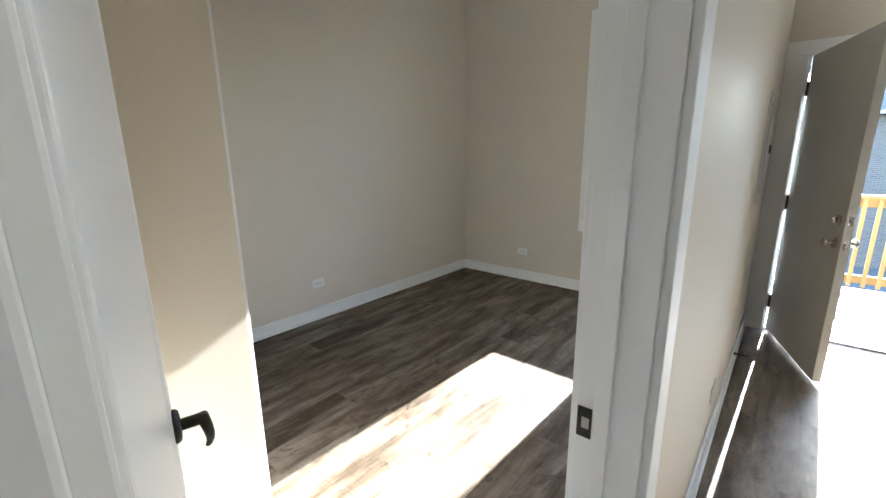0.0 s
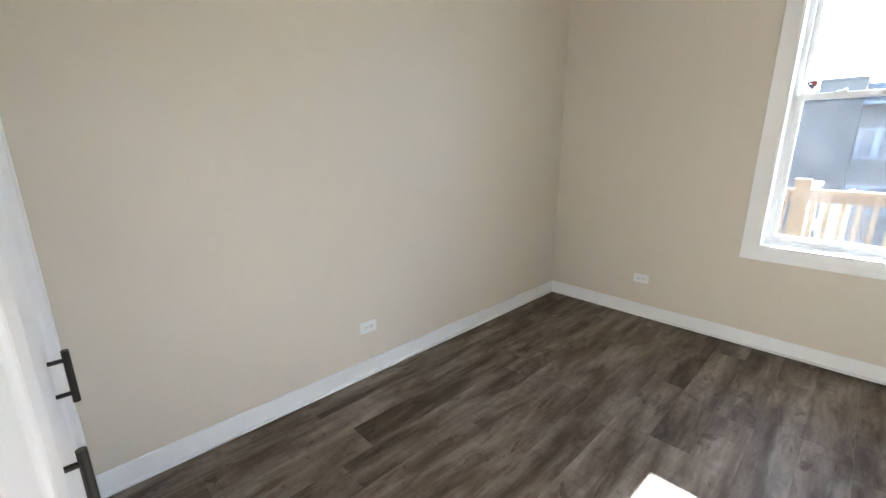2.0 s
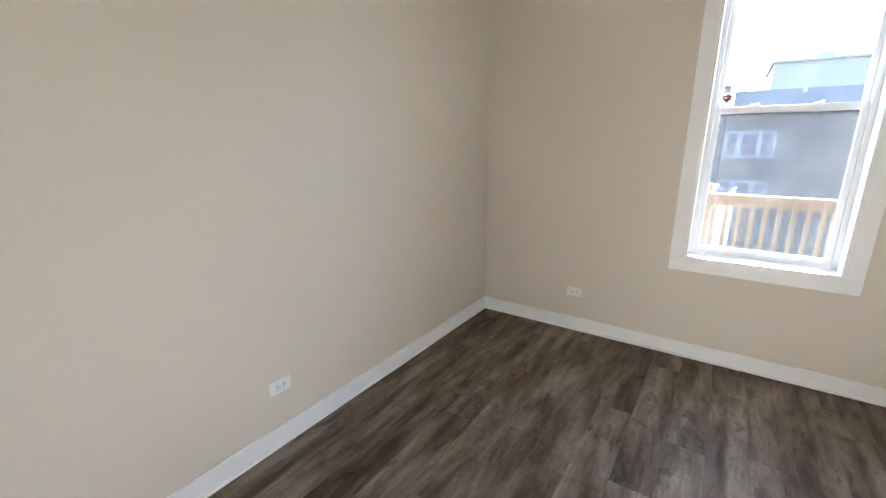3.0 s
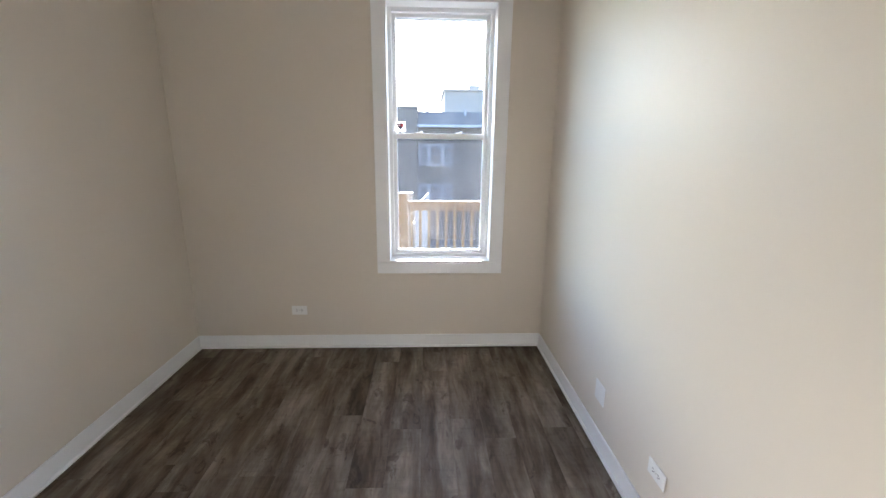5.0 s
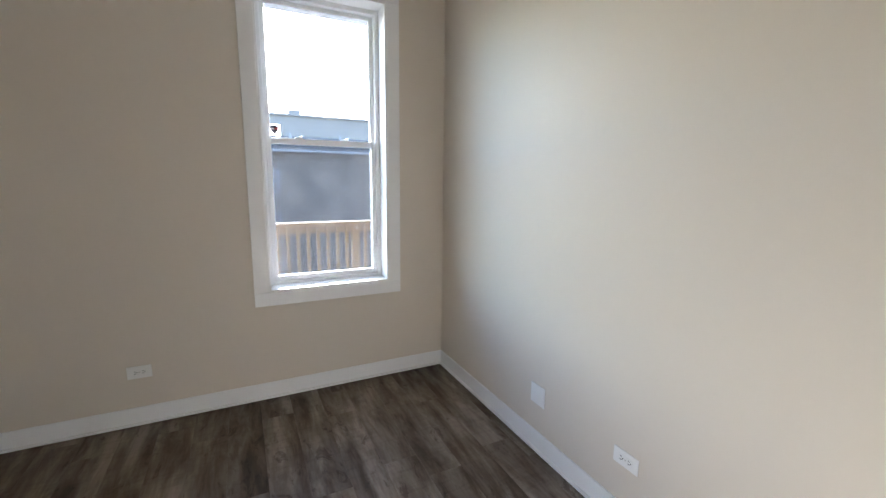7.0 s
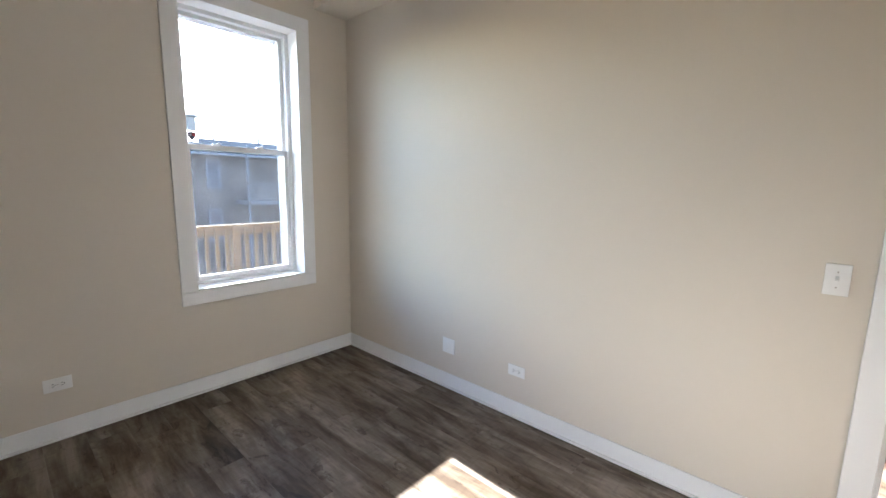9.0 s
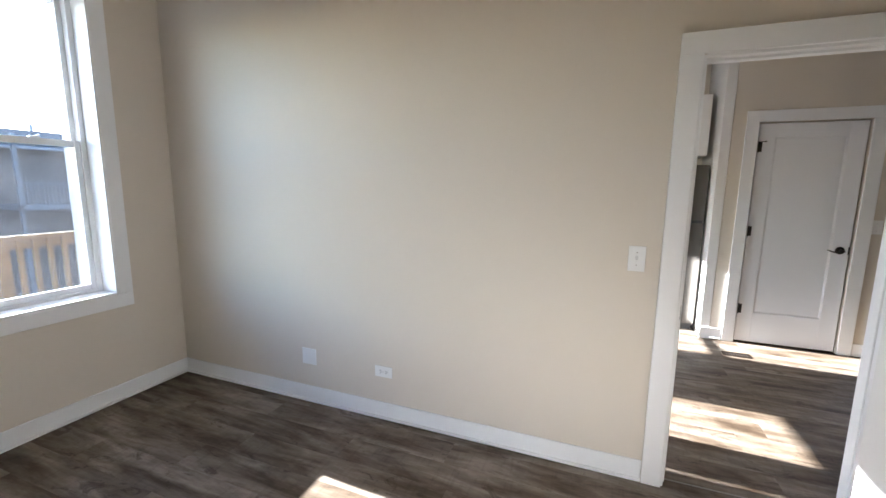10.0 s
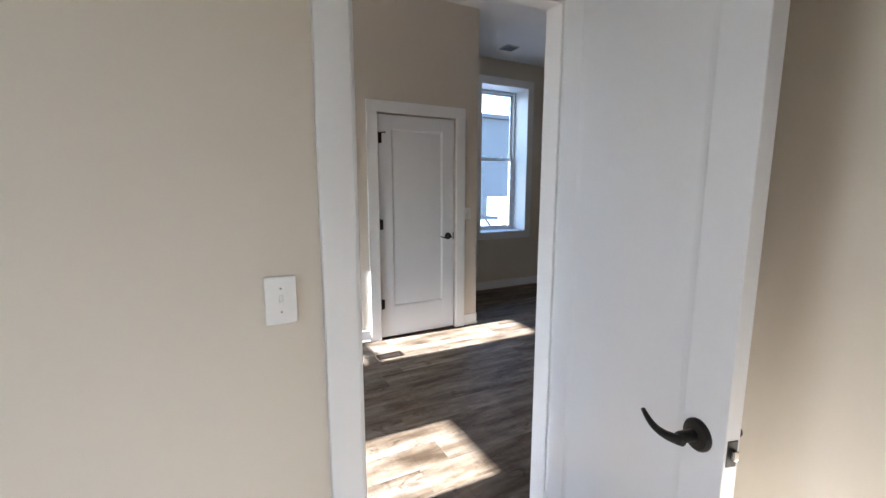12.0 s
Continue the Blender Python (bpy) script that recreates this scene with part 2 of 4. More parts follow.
# ---- mesh helpers ----
def box(bm, x0, y0, z0, x1, y1, z1, bevel=0.0, m=None):
    x0, x1, y0, y1, z0, z1 = min(x0, x1), max(x0, x1), min(y0, y1), max(y0, y1), min(z0, z1), max(z0, z1)
    made = bmesh.ops.create_cube(bm, size=1.0)["verts"]
    for v in made:
        v.co = Vector((x0 + (v.co.x + 0.5) * (x1 - x0), y0 + (v.co.y + 0.5) * (y1 - y0), z0 + (v.co.z + 0.5) * (z1 - z0)))
    if bevel:
        edges = list({e for v in made for e in v.link_edges})
        res = bmesh.ops.bevel(bm, geom=edges, offset=bevel, segments=2, affect="EDGES", profile=0.5)
        made = list({v for f in res["faces"] for v in f.verts} | {v for v in made if v.is_valid})
    if m is not None:
        bmesh.ops.transform(bm, matrix=m, verts=[v for v in made if v.is_valid])
    return bm


def boxes(*rows, bevel=0.0):
    bm = bmesh.new()
    for r in rows:
        box(bm, *r, bevel=bevel)
    return bm


def rod(bm, points, radii, sides=12, flat=1.0):
    """A swept tube through points with a radius at each; flat squeezes it across z."""
    rings = []
    pts = [Vector(p) for p in points]
    for i, p in enumerate(pts):
        d = (pts[min(i + 1, len(pts) - 1)] - pts[max(i - 1, 0)]).normalized()
        up = Vector((0, 0, 1)) if abs(d.z) < 0.9 else Vector((1, 0, 0))
        a = d.cross(up).normalized()
        c = a.cross(d).normalized()
        rings.append([bm.verts.new(p + radii[i] * (math.cos(2 * math.pi * k / sides) * a + flat * math.sin(2 * math.pi * k / sides) * c)) for k in range(sides)])
    for r0, r1 in zip(rings, rings[1:]):
        for k in range(sides):
            bm.faces.new((r0[k], r0[(k + 1) % sides], r1[(k + 1) % sides], r1[k]))
    bm.faces.new(rings[0][::-1])
    bm.faces.new(rings[-1])
    return bm


def lathe(bm, center, axis, profile, sides=24):
    """A turned form about an axis through center; profile rows are (along, radius)."""
    c, ax = Vector(center), Vector(axis).normalized()
    return rod(bm, [c + ax * a for a, r in profile], [r for a, r in profile], sides)


def finish(bm, name, mat, smooth=False):
    bmesh.ops.recalc_face_normals(bm, faces=bm.faces)
    me = bpy.data.meshes.new(name)
    bm.to_mesh(me)
    bm.free()
    me.materials.append(mat)
    if smooth:
        for p in me.polygons:
            p.use_smooth = True
    return me


def part(name, bm, mat, parent=None, label="", smooth=False):
    ob = new(name, finish(bm, name, mat, smooth))
    if parent is not None:
        ob.parent = parent
    if label:
        ob["label"] = label
    return ob


def thing(name, m, label, category, group="", kind=""):
    ob = new(name)
    ob.empty_display_size = 0.1
    ob.matrix_world = m
    return tagged(ob, label, category, group, kind)


def structure(name, bm, mat, label, category):
    return tagged(part(name, bm, mat), label, category, kind="structure")


def wall_mesh(along_x, t0, t1, a0, a1, z0, z1, holes):
    """One closed wall, t0..t1 thick, with holes (a0, a1, z0, z1) right through it."""
    bm = bmesh.new()
    ca = sorted({a0, a1, *(h[0] for h in holes), *(h[1] for h in holes)})
    cz = sorted({z0, z1, *(h[2] for h in holes), *(h[3] for h in holes)})
    for lo, hi in zip(ca, ca[1:]):
        for b, t in zip(cz, cz[1:]):
            if any(h[0] <= lo and h[1] >= hi and h[2] <= b and h[3] >= t for h in holes):
                continue
            if along_x:
                box(bm, lo, t0, b, hi, t1, t)
            else:
                box(bm, t0, lo, b, t1, hi, t)
    bmesh.ops.remove_doubles(bm, verts=bm.verts, dist=1e-5)
    bm.verts.index_update()
    seen = {}
    for f in bm.faces:
        seen.setdefault(frozenset(v.index for v in f.verts), []).append(f)
    inner = [f for fs in seen.values() if len(fs) > 1 for f in fs]
    bmesh.ops.delete(bm, geom=inner, context="FACES")
    return bm


def wall_x(name, x0, x1, y0, y1, z0, z1, holes, mat, label):
    return structure(name, wall_mesh(False, x0, x1, y0, y1, z0, z1, holes), mat, label, "wall")


def wall_y(name, y0, y1, x0, x1, z0, z1, holes, mat, label):
    return structure(name, wall_mesh(True, y0, y1, x0, x1, z0, z1, holes), mat, label, "wall")


# ---- plan ----
H = 3.1                       # ceilings
W, E, N = -3.0, -0.2, 4.1     # bedroom walls
HALL = -0.075                 # hall face of the wall between hall and bedroom
OUT = 4.40                    # outer face of the rear wall
S_ALCOVE = -0.13              # wall behind the open bedroom door
CX, CY = -1.290, 0.583          # corner of the closet
DY0, DY1, DH = 0.016, 0.765, 2.04      # bedroom doorway
WX0, WX1, WZ0, WZ1 = -1.447, -0.641, 0.735, 2.61    # bedroom window opening
EX0, EX1, EH = 0.055, 0.985, 2.095      # entry doorway
KX0, KX1, KZ0, KZ1 = 1.90, 2.72, 0.98, 2.61   # kitchen window opening
FX = 2.285                    # wall with the pantry door
FY0, FY1 = -0.935, -0.142     # pantry doorway
LX = 3.46                     # side wall of the living room
LY0, LY1, LZ0, LZ1 = -2.745, -1.965, 0.80, 2.78
SOUTH = -5.2

wall_y("wall_north", N, OUT, -3.2, 3.9, -0.1, H + 0.3, [(WX0, WX1, WZ0, WZ1), (EX0, EX1, -0.1, EH), (KX0, KX1, KZ0, KZ1)], WALL, "greige painted rear wall with window openings")
wall_x("wall_west", W - 0.2, W, SOUTH, N, -0.1, H + 0.3, [], WALL, "greige painted plain bedroom side wall")
wall_x("wall_east", E, HALL, S_ALCOVE - 0.12, N, -0.1, H + 0.3, [(DY0, DY1, -0.1, DH)], WALL, "greige painted wall between bedroom and hall")
wall_y("wall_alcove", S_ALCOVE - 0.12, S_ALCOVE, W, E, -0.1, H + 0.3, [], WALL, "greige painted wall behind the open door")
wall_x("wall_closet_side", CX - 0.11, CX, S_ALCOVE, CY - 0.11, -0.1, H + 0.3, [], WALL, "greige painted side wall of the closet")
wall_y("wall_closet_front", CY - 0.11, CY, W, CX, -0.1, H + 0.3, [(-2.92, -1.40, -0.1, DH)], WALL, "greige painted closet front above folding doors")
wall_x("wall_pantry", FX, FX + 0.12, -1.185, 0.06, -0.1, H + 0.3, [(FY0, FY1, -0.1, 2.075)], WALL, "greige painted wall around the pantry door")
wall_y("wall_pantry_end", -1.185, -1.11, FX + 0.12, LX, -0.1, H + 0.3, [], WALL, "greige painted end wall of the pantry")
wall_y("wall_pantry_back", -0.05, 0.06, FX + 0.12, LX, -0.1, H + 0.3, [], WALL, "greige painted wall beside the refrigerator")
wall_x("wall_side", LX, LX + 0.42, SOUTH, N, -0.1, H + 0.3, [(LY0, LY1, LZ0, LZ1)], WALL, "greige painted side wall of the living room")
wall_y("wall_south", SOUTH - 0.2, SOUTH, W - 0.2, LX + 0.42, -0.1, H + 0.3, [], WALL, "greige painted far wall of the living room")
wall_x("wall_living", HALL - 0.125, HALL, SOUTH, S_ALCOVE - 0.12, -0.1, H + 0.3, [], WALL, "greige painted living room wall")
structure("ceiling", boxes((W, SOUTH, H, LX, N, H + 0.15)), CEIL, "flat white painted ceiling", "ceiling")
structure("soffit", boxes((E - 0.29, S_ALCOVE, 2.80, E, N, H)), WALL, "greige painted soffit box under the ceiling", "soffit")
structure("roof_slab", boxes((-3.2, SOUTH - 0.2, H + 0.3, 3.9, OUT, H + 0.5)), TAR, "dark flat roof slab", "roof")
# Unseen outer face, added to weaken sunlight bounced onto the railing.
structure("outer_brick", wall_mesh(True, OUT + 0.0005, OUT + 0.018, -3.2, 3.9, -3.2, 3.6, [(WX0, WX1, WZ0, WZ1), (EX0, EX1, -0.1, EH), (KX0, KX1, KZ0, KZ1)]), OWNBRICK, "unseen red brown brick skin, added to cut bounced sunlight", "wall")


def baseboard(name, x0, y0, x1, y1, nx, ny):
    """A baseboard with a shoe along the line, standing proud to (nx, ny)."""
    a, t, s = (min(x0, x1), min(y0, y1), max(x0, x1), max(y0, y1)), 0.011, 0.024
    bm = bmesh.new()
    for d, z, bv in ((t, 0.116, 0.004), (s, 0.022, 0.006)):
        box(bm, a[0] + min(0, nx * d), a[1] + min(0, ny * d), 0.005, a[2] + max(0, nx * d), a[3] + max(0, ny * d), z, bevel=bv)
    return structure(name, bm, TRIM, "white painted wooden baseboard along the wall", "baseboard")


baseboard("baseboard", W, N, E, N, 0, -1)
baseboard("baseboard", W, CY + 0.02, W, N - 0.014, 1, 0)
baseboard("baseboard", E, DY1 + 0.092, E, N - 0.014, -1, 0)
baseboard("baseboard", CX, S_ALCOVE + 0.014, CX, CY - 0.002, 1, 0)
baseboard("baseboard", CX, S_ALCOVE, E, S_ALCOVE, 0, 1)
baseboard("baseboard", HALL, DY1 + 0.092, HALL, N - 0.016, 1, 0)
baseboard("baseboard", HALL, SOUTH, HALL, DY0 - 0.092, 1, 0)
baseboard("baseboard", FX, FY1 + 0.105, FX, 0.06, -1, 0)
baseboard("baseboard", FX, -1.185, FX, FY0 - 0.105, -1, 0)
baseboard("baseboard", FX, -1.185, LX, -1.185, 0, -1)
baseboard("baseboard", LX, SOUTH, LX, -1.25, -1, 0)
baseboard("baseboard", HALL, SOUTH, LX, SOUTH, 0, 1)
baseboard("baseboard", EX1 + 0.09, N, LX, N, 0, -1)


# ---- doors ----
def casing_x(name, x, out, y0, y1, h, w=0.09, t=0.018):
    """Door casing on a wall face at x, standing proud towards out (+1 or -1): two legs and a head."""
    ob = thing(name, pose(0, 0, 0), "white painted flat door casing", "trim", kind="structure")
    a, b = sorted((x, x + out * t))
    part("leg", boxes((a, y0 - w, 0, b, y0, h), bevel=0.003), TRIM, ob)
    part("leg", boxes((a, y1, 0, b, y1 + w, h), bevel=0.003), TRIM, ob)
    part("head", boxes((a, y0 - w, h, b, y1 + w, h + w), bevel=0.003), TRIM, ob)
    return ob


def jamb_x(name, x0, x1, y0, y1, h, stop0, stop1):
    ob = thing(name, pose(0, 0, 0), "white painted door jamb with stop", "jamb", kind="structure")
    part("side", boxes((x0 - 0.001, y0 - 0.001, 0, x1 + 0.001, y0 + 0.012, h - 0.002), bevel=0.002), TRIM, ob)
    part("side", boxes((x0 - 0.001, y1 - 0.012, 0, x1 + 0.001, y1 + 0.001, h - 0.002), bevel=0.002), TRIM, ob)
    part("head", boxes((x0 - 0.001, y0 + 0.012, h - 0.012, x1 + 0.001, y1 - 0.012, h + 0.001), bevel=0.002), TRIM, ob)
    part("stop", boxes((stop0, y0 + 0.012, 0, stop1, y0 + 0.023, h - 0.012), bevel=0.002), TRIM, ob)
    part("stop", boxes((stop0, y1 - 0.023, 0, stop1, y1 - 0.012, h - 0.012), bevel=0.002), TRIM, ob)
    part("stop", boxes((stop0, y0 + 0.023, h - 0.023, stop1, y1 - 0.023, h - 0.012), bevel=0.002), TRIM, ob)
    return ob


def lever(parent, x, z, y, side, toward):
    """A black curved lever on the door face y, sticking out to side, its tip towards toward along x."""
    rose = bmesh.new()
    lathe(rose, (x, y, z), (0, side, 0), [(0, 0.034), (0.006, 0.034), (0.011, 0.030), (0.013, 0.020), (0.014, 0.002)], 28)
    r = part("rose", rose, BLACK, parent, "black metal rose", smooth=False)
    arm = bmesh.new()
    rod(arm, [(x, y + side * 0.010, z), (x, y + side * 0.045, z), (x, y + side * 0.050, z)], [0.0125, 0.0125, 0.011], 14)
    pts, rad = [], []
    for k in range(11):
        u = k / 10
        pts.append((x + toward * (-0.012 + 0.118 * u), y + side * (0.050 + 0.008 * math.sin(u * 3.0)), z - 0.013 * math.sin(u * 2.8) + 0.010 * u * u))
        rad.append(0.0130 - 0.0080 * u)
    rod(arm, pts, rad, 12, flat=0.85)
    part("lever", arm, BLACK, parent, "curved black lever", smooth=True)
    return r


def hinge(parent, x, y, z, mat=None, h=0.09):
    bm = bmesh.new()
    rod(bm, [(x, y, z - h / 2), (x, y, z + h / 2)], [0.0065, 0.0065], 10)
    for s in (-1, 1):
        rod(bm, [(x, y, z + s * h / 2), (x, y, z + s * (h / 2 + 0.006))], [0.005, 0.003], 10)
    box(bm, x - 0.002, y, z - h / 2, x + 0.026, y + 0.002, z + h / 2)
    return part("hinge", bm, mat or BLACK, parent)


def panel_leaf(ob, w, h, t, mat=None, rails=(0.105, 0.10, 0.275), sunk=0.0052, soft=1.0):
    """A one-panel door leaf in its own frame: x from 0 to w, thickness from 0 to t, with a sunk flat panel on both faces."""
    st, top, bot = rails
    mat = mat or DOORW
    part("stile", boxes((0, 0, 0.008, st, t, h), bevel=0.002), mat, ob)
    part("stile", boxes((w - st, 0, 0.008, w, t, h), bevel=0.002), mat, ob)
    part("top_rail", boxes((st, 0.0004, h - top, w - st, t - 0.0004, h), bevel=0.0), mat, ob)
    part("bottom_rail", boxes((st, 0.0004, 0.008, w - st, t - 0.0004, bot), bevel=0.0), mat, ob)
    part("panel", boxes((st, sunk, bot, w - st, t - sunk, h - top)), mat, ob)
    rows = [(0.0, 0.0006), (0.004, 0.0018), (0.010, sunk * 0.72), (0.016, sunk - 0.0004), (0.019, sunk + 0.0004)]
    for near in (True, False):
        bm = bmesh.new()
        rings = []
        for d, y in [(d * soft, y) for d, y in rows]:
            yy = y if near else t - y
            rings.append([bm.verts.new(p) for p in ((st + d, yy, bot + d), (w - st - d, yy, bot + d), (w - st - d, yy, h - top - d), (st + d, yy, h - top - d))])
        for r0, r1 in zip(rings, rings[1:]):
            for k in range(4):
                q = (k + 1) % 4
                bm.faces.new((r0[k], r0[q], r1[q], r1[k]))
        part("moulding", bm, mat, ob)


# bedroom door: hinged on the doorway's south side, standing open into the room
jamb_x("door_jamb", E, HALL, DY0, DY1, DH, E + 0.037, E + 0.067)
casing_x("door_casing", E, -1, DY0, DY1, DH)
casing_x("door_casing", HALL, 1, DY0, DY1, DH)
strike = thing("strike_plate", pose(E + 0.019, DY1 - 0.012, 0.90), "black metal strike plate in the door jamb", "strike plate")
part("plate", boxes((-0.017, -0.0025, -0.034, 0.013, 0, 0.034), bevel=0.001), BLACK, strike)
part("hole", boxes((-0.007, -0.0032, -0.012, 0.008, -0.0022, 0.012)), BRASSY, strike, "bare steel catch hole")
OPEN = 75.0
bed_door = thing("bedroom_door", pose(E - 0.004, DY0 - 0.002, 0, 0, 0, 90 + OPEN), "white one-panel interior door standing open", "door")
panel_leaf(bed_door, 0.699, 2.018, 0.035, sunk=0.0042)
for ob in list(bed_door.children):
    ob.location.y -= 0.035
lever(bed_door, 0.637, 0.905, -0.035, -1, -1)
lever(bed_door, 0.637, 0.905, 0.0, 1, -1)
latch = part("latch_plate", boxes((0.6985, -0.0295, 0.872, 0.7005, -0.0055, 0.928), bevel=0.0008), BLACK, bed_door, "black latch plate")
bm = boxes((0.700, -0.023, 0.890, 0.711, -0.010, 0.910), bevel=0.003)
part("latch_bolt", bm, NICKEL, bed_door, "bright latch bolt")
for hz in (0.25, 1.05, 1.82):
    hinge(bed_door, -0.004, 0.004, hz)

# pantry door
casing_x("pantry_door_casing", FX, -1, FY0, FY1, 2.075, w=0.10)
pantry = thing("pantry_door", pose(FX + 0.012, FY1 - 0.012, 0.008, 0, 0, -90), "white one-panel pantry door, closed", "door")
panel_leaf(pantry, 0.766, 2.055, 0.035, rails=(0.125, 0.12, 0.295), sunk=0.009)
lever(pantry, 0.70, 0.94, 0.0, -1, -1)
part("strike", boxes((0.757, -0.003, 0.905, 0.7655, 0.0, 0.975), bevel=0.001), BLACK, pantry, "black latch edge")
for hz in (0.33, 1.08, 1.85):
    hinge(pantry, 0.006, -0.004, hz)
stopper = bmesh.new()
rod(stopper, [(0.012, -0.008, 1.893), (0.03, -0.045, 1.893), (0.052, -0.052, 1.893)], [0.004, 0.004, 0.007], 8)
part("hinge_stop", stopper, BLACK, pantry, "black hinge-pin stop")

# entry door, swung into the hall
ENTRY_TURN = math.degrees(math.atan2(3.255 - 4.093, 0.335 - 0.069))
entry = thing("entry_door", pose(EX0 + 0.02, N - 0.003, 0.026, 0, 0, ENTRY_TURN), "grey-white flush entry door standing open into the hall", "door")
part("slab", boxes((0.004, 0.0, 0.0, 0.893, 0.045, 2.055), bevel=0.002), ENTRYW, entry)


def knob(parent, x, z, y, side, r=0.027, long=True):
    bm = bmesh.new()
    if long:
        lathe(bm, (x, y, z), (0, side, 0), [(0, 0.033), (0.005, 0.033), (0.009, 0.028), (0.012, 0.013), (0.030, 0.011), (0.036, 0.018), (0.044, r), (0.054, r), (0.062, 0.020), (0.065, 0.004)], 28)
    else:
        lathe(bm, (x, y, z), (0, side, 0), [(0, 0.031), (0.008, 0.031), (0.014, 0.026), (0.016, 0.012), (0.018, 0.002)], 28)
        box(bm, x - 0.005, y + side * 0.016, z - 0.016, x + 0.005, y + side * 0.032, z + 0.016, bevel=0.002)
    return part("knob" if long else "deadbolt", bm, NICKEL, parent, "satin nickel knob" if long else "satin nickel deadbolt", smooth=False)


for yy, side in ((0.0, -1), (0.045, 1)):
    knob(entry, 0.815, 0.87, yy, side)
    knob(entry, 0.815, 1.005, yy, side, long=False)
for zz in (0.87, 1.01):
    part("edge_plate", boxes((0.8925, 0.010, zz - 0.028, 0.8945, 0.035, zz + 0.028), bevel=0.0006), NICKEL, entry, "satin nickel edge plate")
    part("bolt", boxes((0.894, 0.016, zz - 0.010, 0.902, 0.029, zz + 0.010), bevel=0.002), NICKEL, entry)
for hz in (0.225, 1.02, 1.83):
    hinge(entry, 0.0, -0.004, hz, h=0.10)
frame_e = thing("entry_door_frame", pose(0, 0, 0), "white painted entry door frame with threshold", "door frame", kind="structure")
# Sides and head run out past the wall to shorten the hall sun patch.
part("side", boxes((EX0 - 0.001, N - 0.002, 0, EX0 + 0.016, 4.64, EH), bevel=0.002), TRIM, frame_e)
part("side", boxes((EX1 - 0.016, N - 0.002, 0, EX1 + 0.001, 4.64, EH), bevel=0.002), TRIM, frame_e)
part("head", boxes((EX0, N - 0.002, EH - 0.016, EX1, 4.64, EH + 0.001), bevel=0.002), TRIM, frame_e)
# Unseen strip, added to cut the top of the sunbeam into the hall.
part("sun_cut_strip", boxes((EX0 + 0.014, 4.56, EH - 0.061, EX1 - 0.014, 4.641, EH - 0.014), bevel=0.003), TRIM, frame_e)
part("threshold", boxes((EX0, N + 0.01, -0.02, EX1, 4.655, 0.014), bevel=0.004), BRASSY, frame_e, "aluminium threshold")
part("casing", boxes((HALL + 0.002, N - 0.018, 0, EX0, N, EH), bevel=0.003), TRIM, frame_e)
part("casing", boxes((EX1, N - 0.018, 0, EX1 + 0.09, N, EH), bevel=0.003), TRIM, frame_e)
part("casing_head", boxes((HALL + 0.002, N - 0.018, EH, EX1 + 0.09, N, EH + 0.09), bevel=0.003), TRIM, frame_e)

# closet with four folding leaves
closet_c = thing("closet_casing", pose(0, 0, 0), "white painted closet door casing", "trim", kind="structure")
part("leg", boxes((-1.40, CY, 0, CX - 0.003, CY + 0.012, DH), bevel=0.003), TRIM, closet_c)
part("leg", boxes((W, CY, 0, -2.92, CY + 0.018, DH), bevel=0.003), TRIM, closet_c)
part("head", boxes((W, CY, DH, CX - 0.003, CY + 0.012, DH + 0.10), bevel=0.003), TRIM, closet_c)
part("side", boxes((-1.412, CY - 0.111, 0, -1.398, CY + 0.001, DH)), TRIM, closet_c)
part("track", boxes((-2.92, CY - 0.075, DH - 0.03, -1.412, CY - 0.035, DH), bevel=0.002), BRASSY, closet_c, "metal door track")
CLOSET_LINE = [(-1.433, CY - 0.012), (-1.806, CY + 0.016), (-2.166, CY - 0.018), (-2.176, CY - 0.018), (-2.540, CY + 0.022), (-2.908, CY - 0.02)]
for group_name, a, b, c in (("folding_closet_door", 0, 1, 2), ("folding_closet_door", 3, 4, 5)):
    fold = thing(group_name, pose(0, 0, 0), "white panelled folding closet door, nearly shut", "closet door", "closet doors")
    for p, q in ((a, b), (b, c)):
        (x0, y0), (x1, y1) = CLOSET_LINE[p], CLOSET_LINE[q]
        leaf = thing("leaf", pose(x0, y0, 0.012, 0, 0, math.degrees(math.atan2(y1 - y0, x1 - x0))), "", "")
        leaf.parent = fold
        panel_leaf(leaf, math.hypot(x1 - x0, y1 - y0) - 0.003, 1.985, 0.032, rails=(0.085, 0.10, 0.20), sunk=0.010, soft=1.3)
for px, py in ((-1.885, CY + 0.004), (-2.385, CY + 0.004)):
    bar = thing("bar_pull", pose(px, py, 0.837), "black metal bar pull on the closet door", "door pull", "closet pulls")
    bm = bmesh.new()
    rod(bm, [(0, 0.034, -0.075), (0, 0.034, 0.075)], [0.0085, 0.0085], 12)
    part("bar", bm, BLACK, bar)
    for dz in (-0.048, 0.048):
        bm = bmesh.new()
        rod(bm, [(0, -0.004, dz), (0, 0.034, dz)], [0.0060, 0.0060], 10)
        part("post", bm, BLACK, bar)


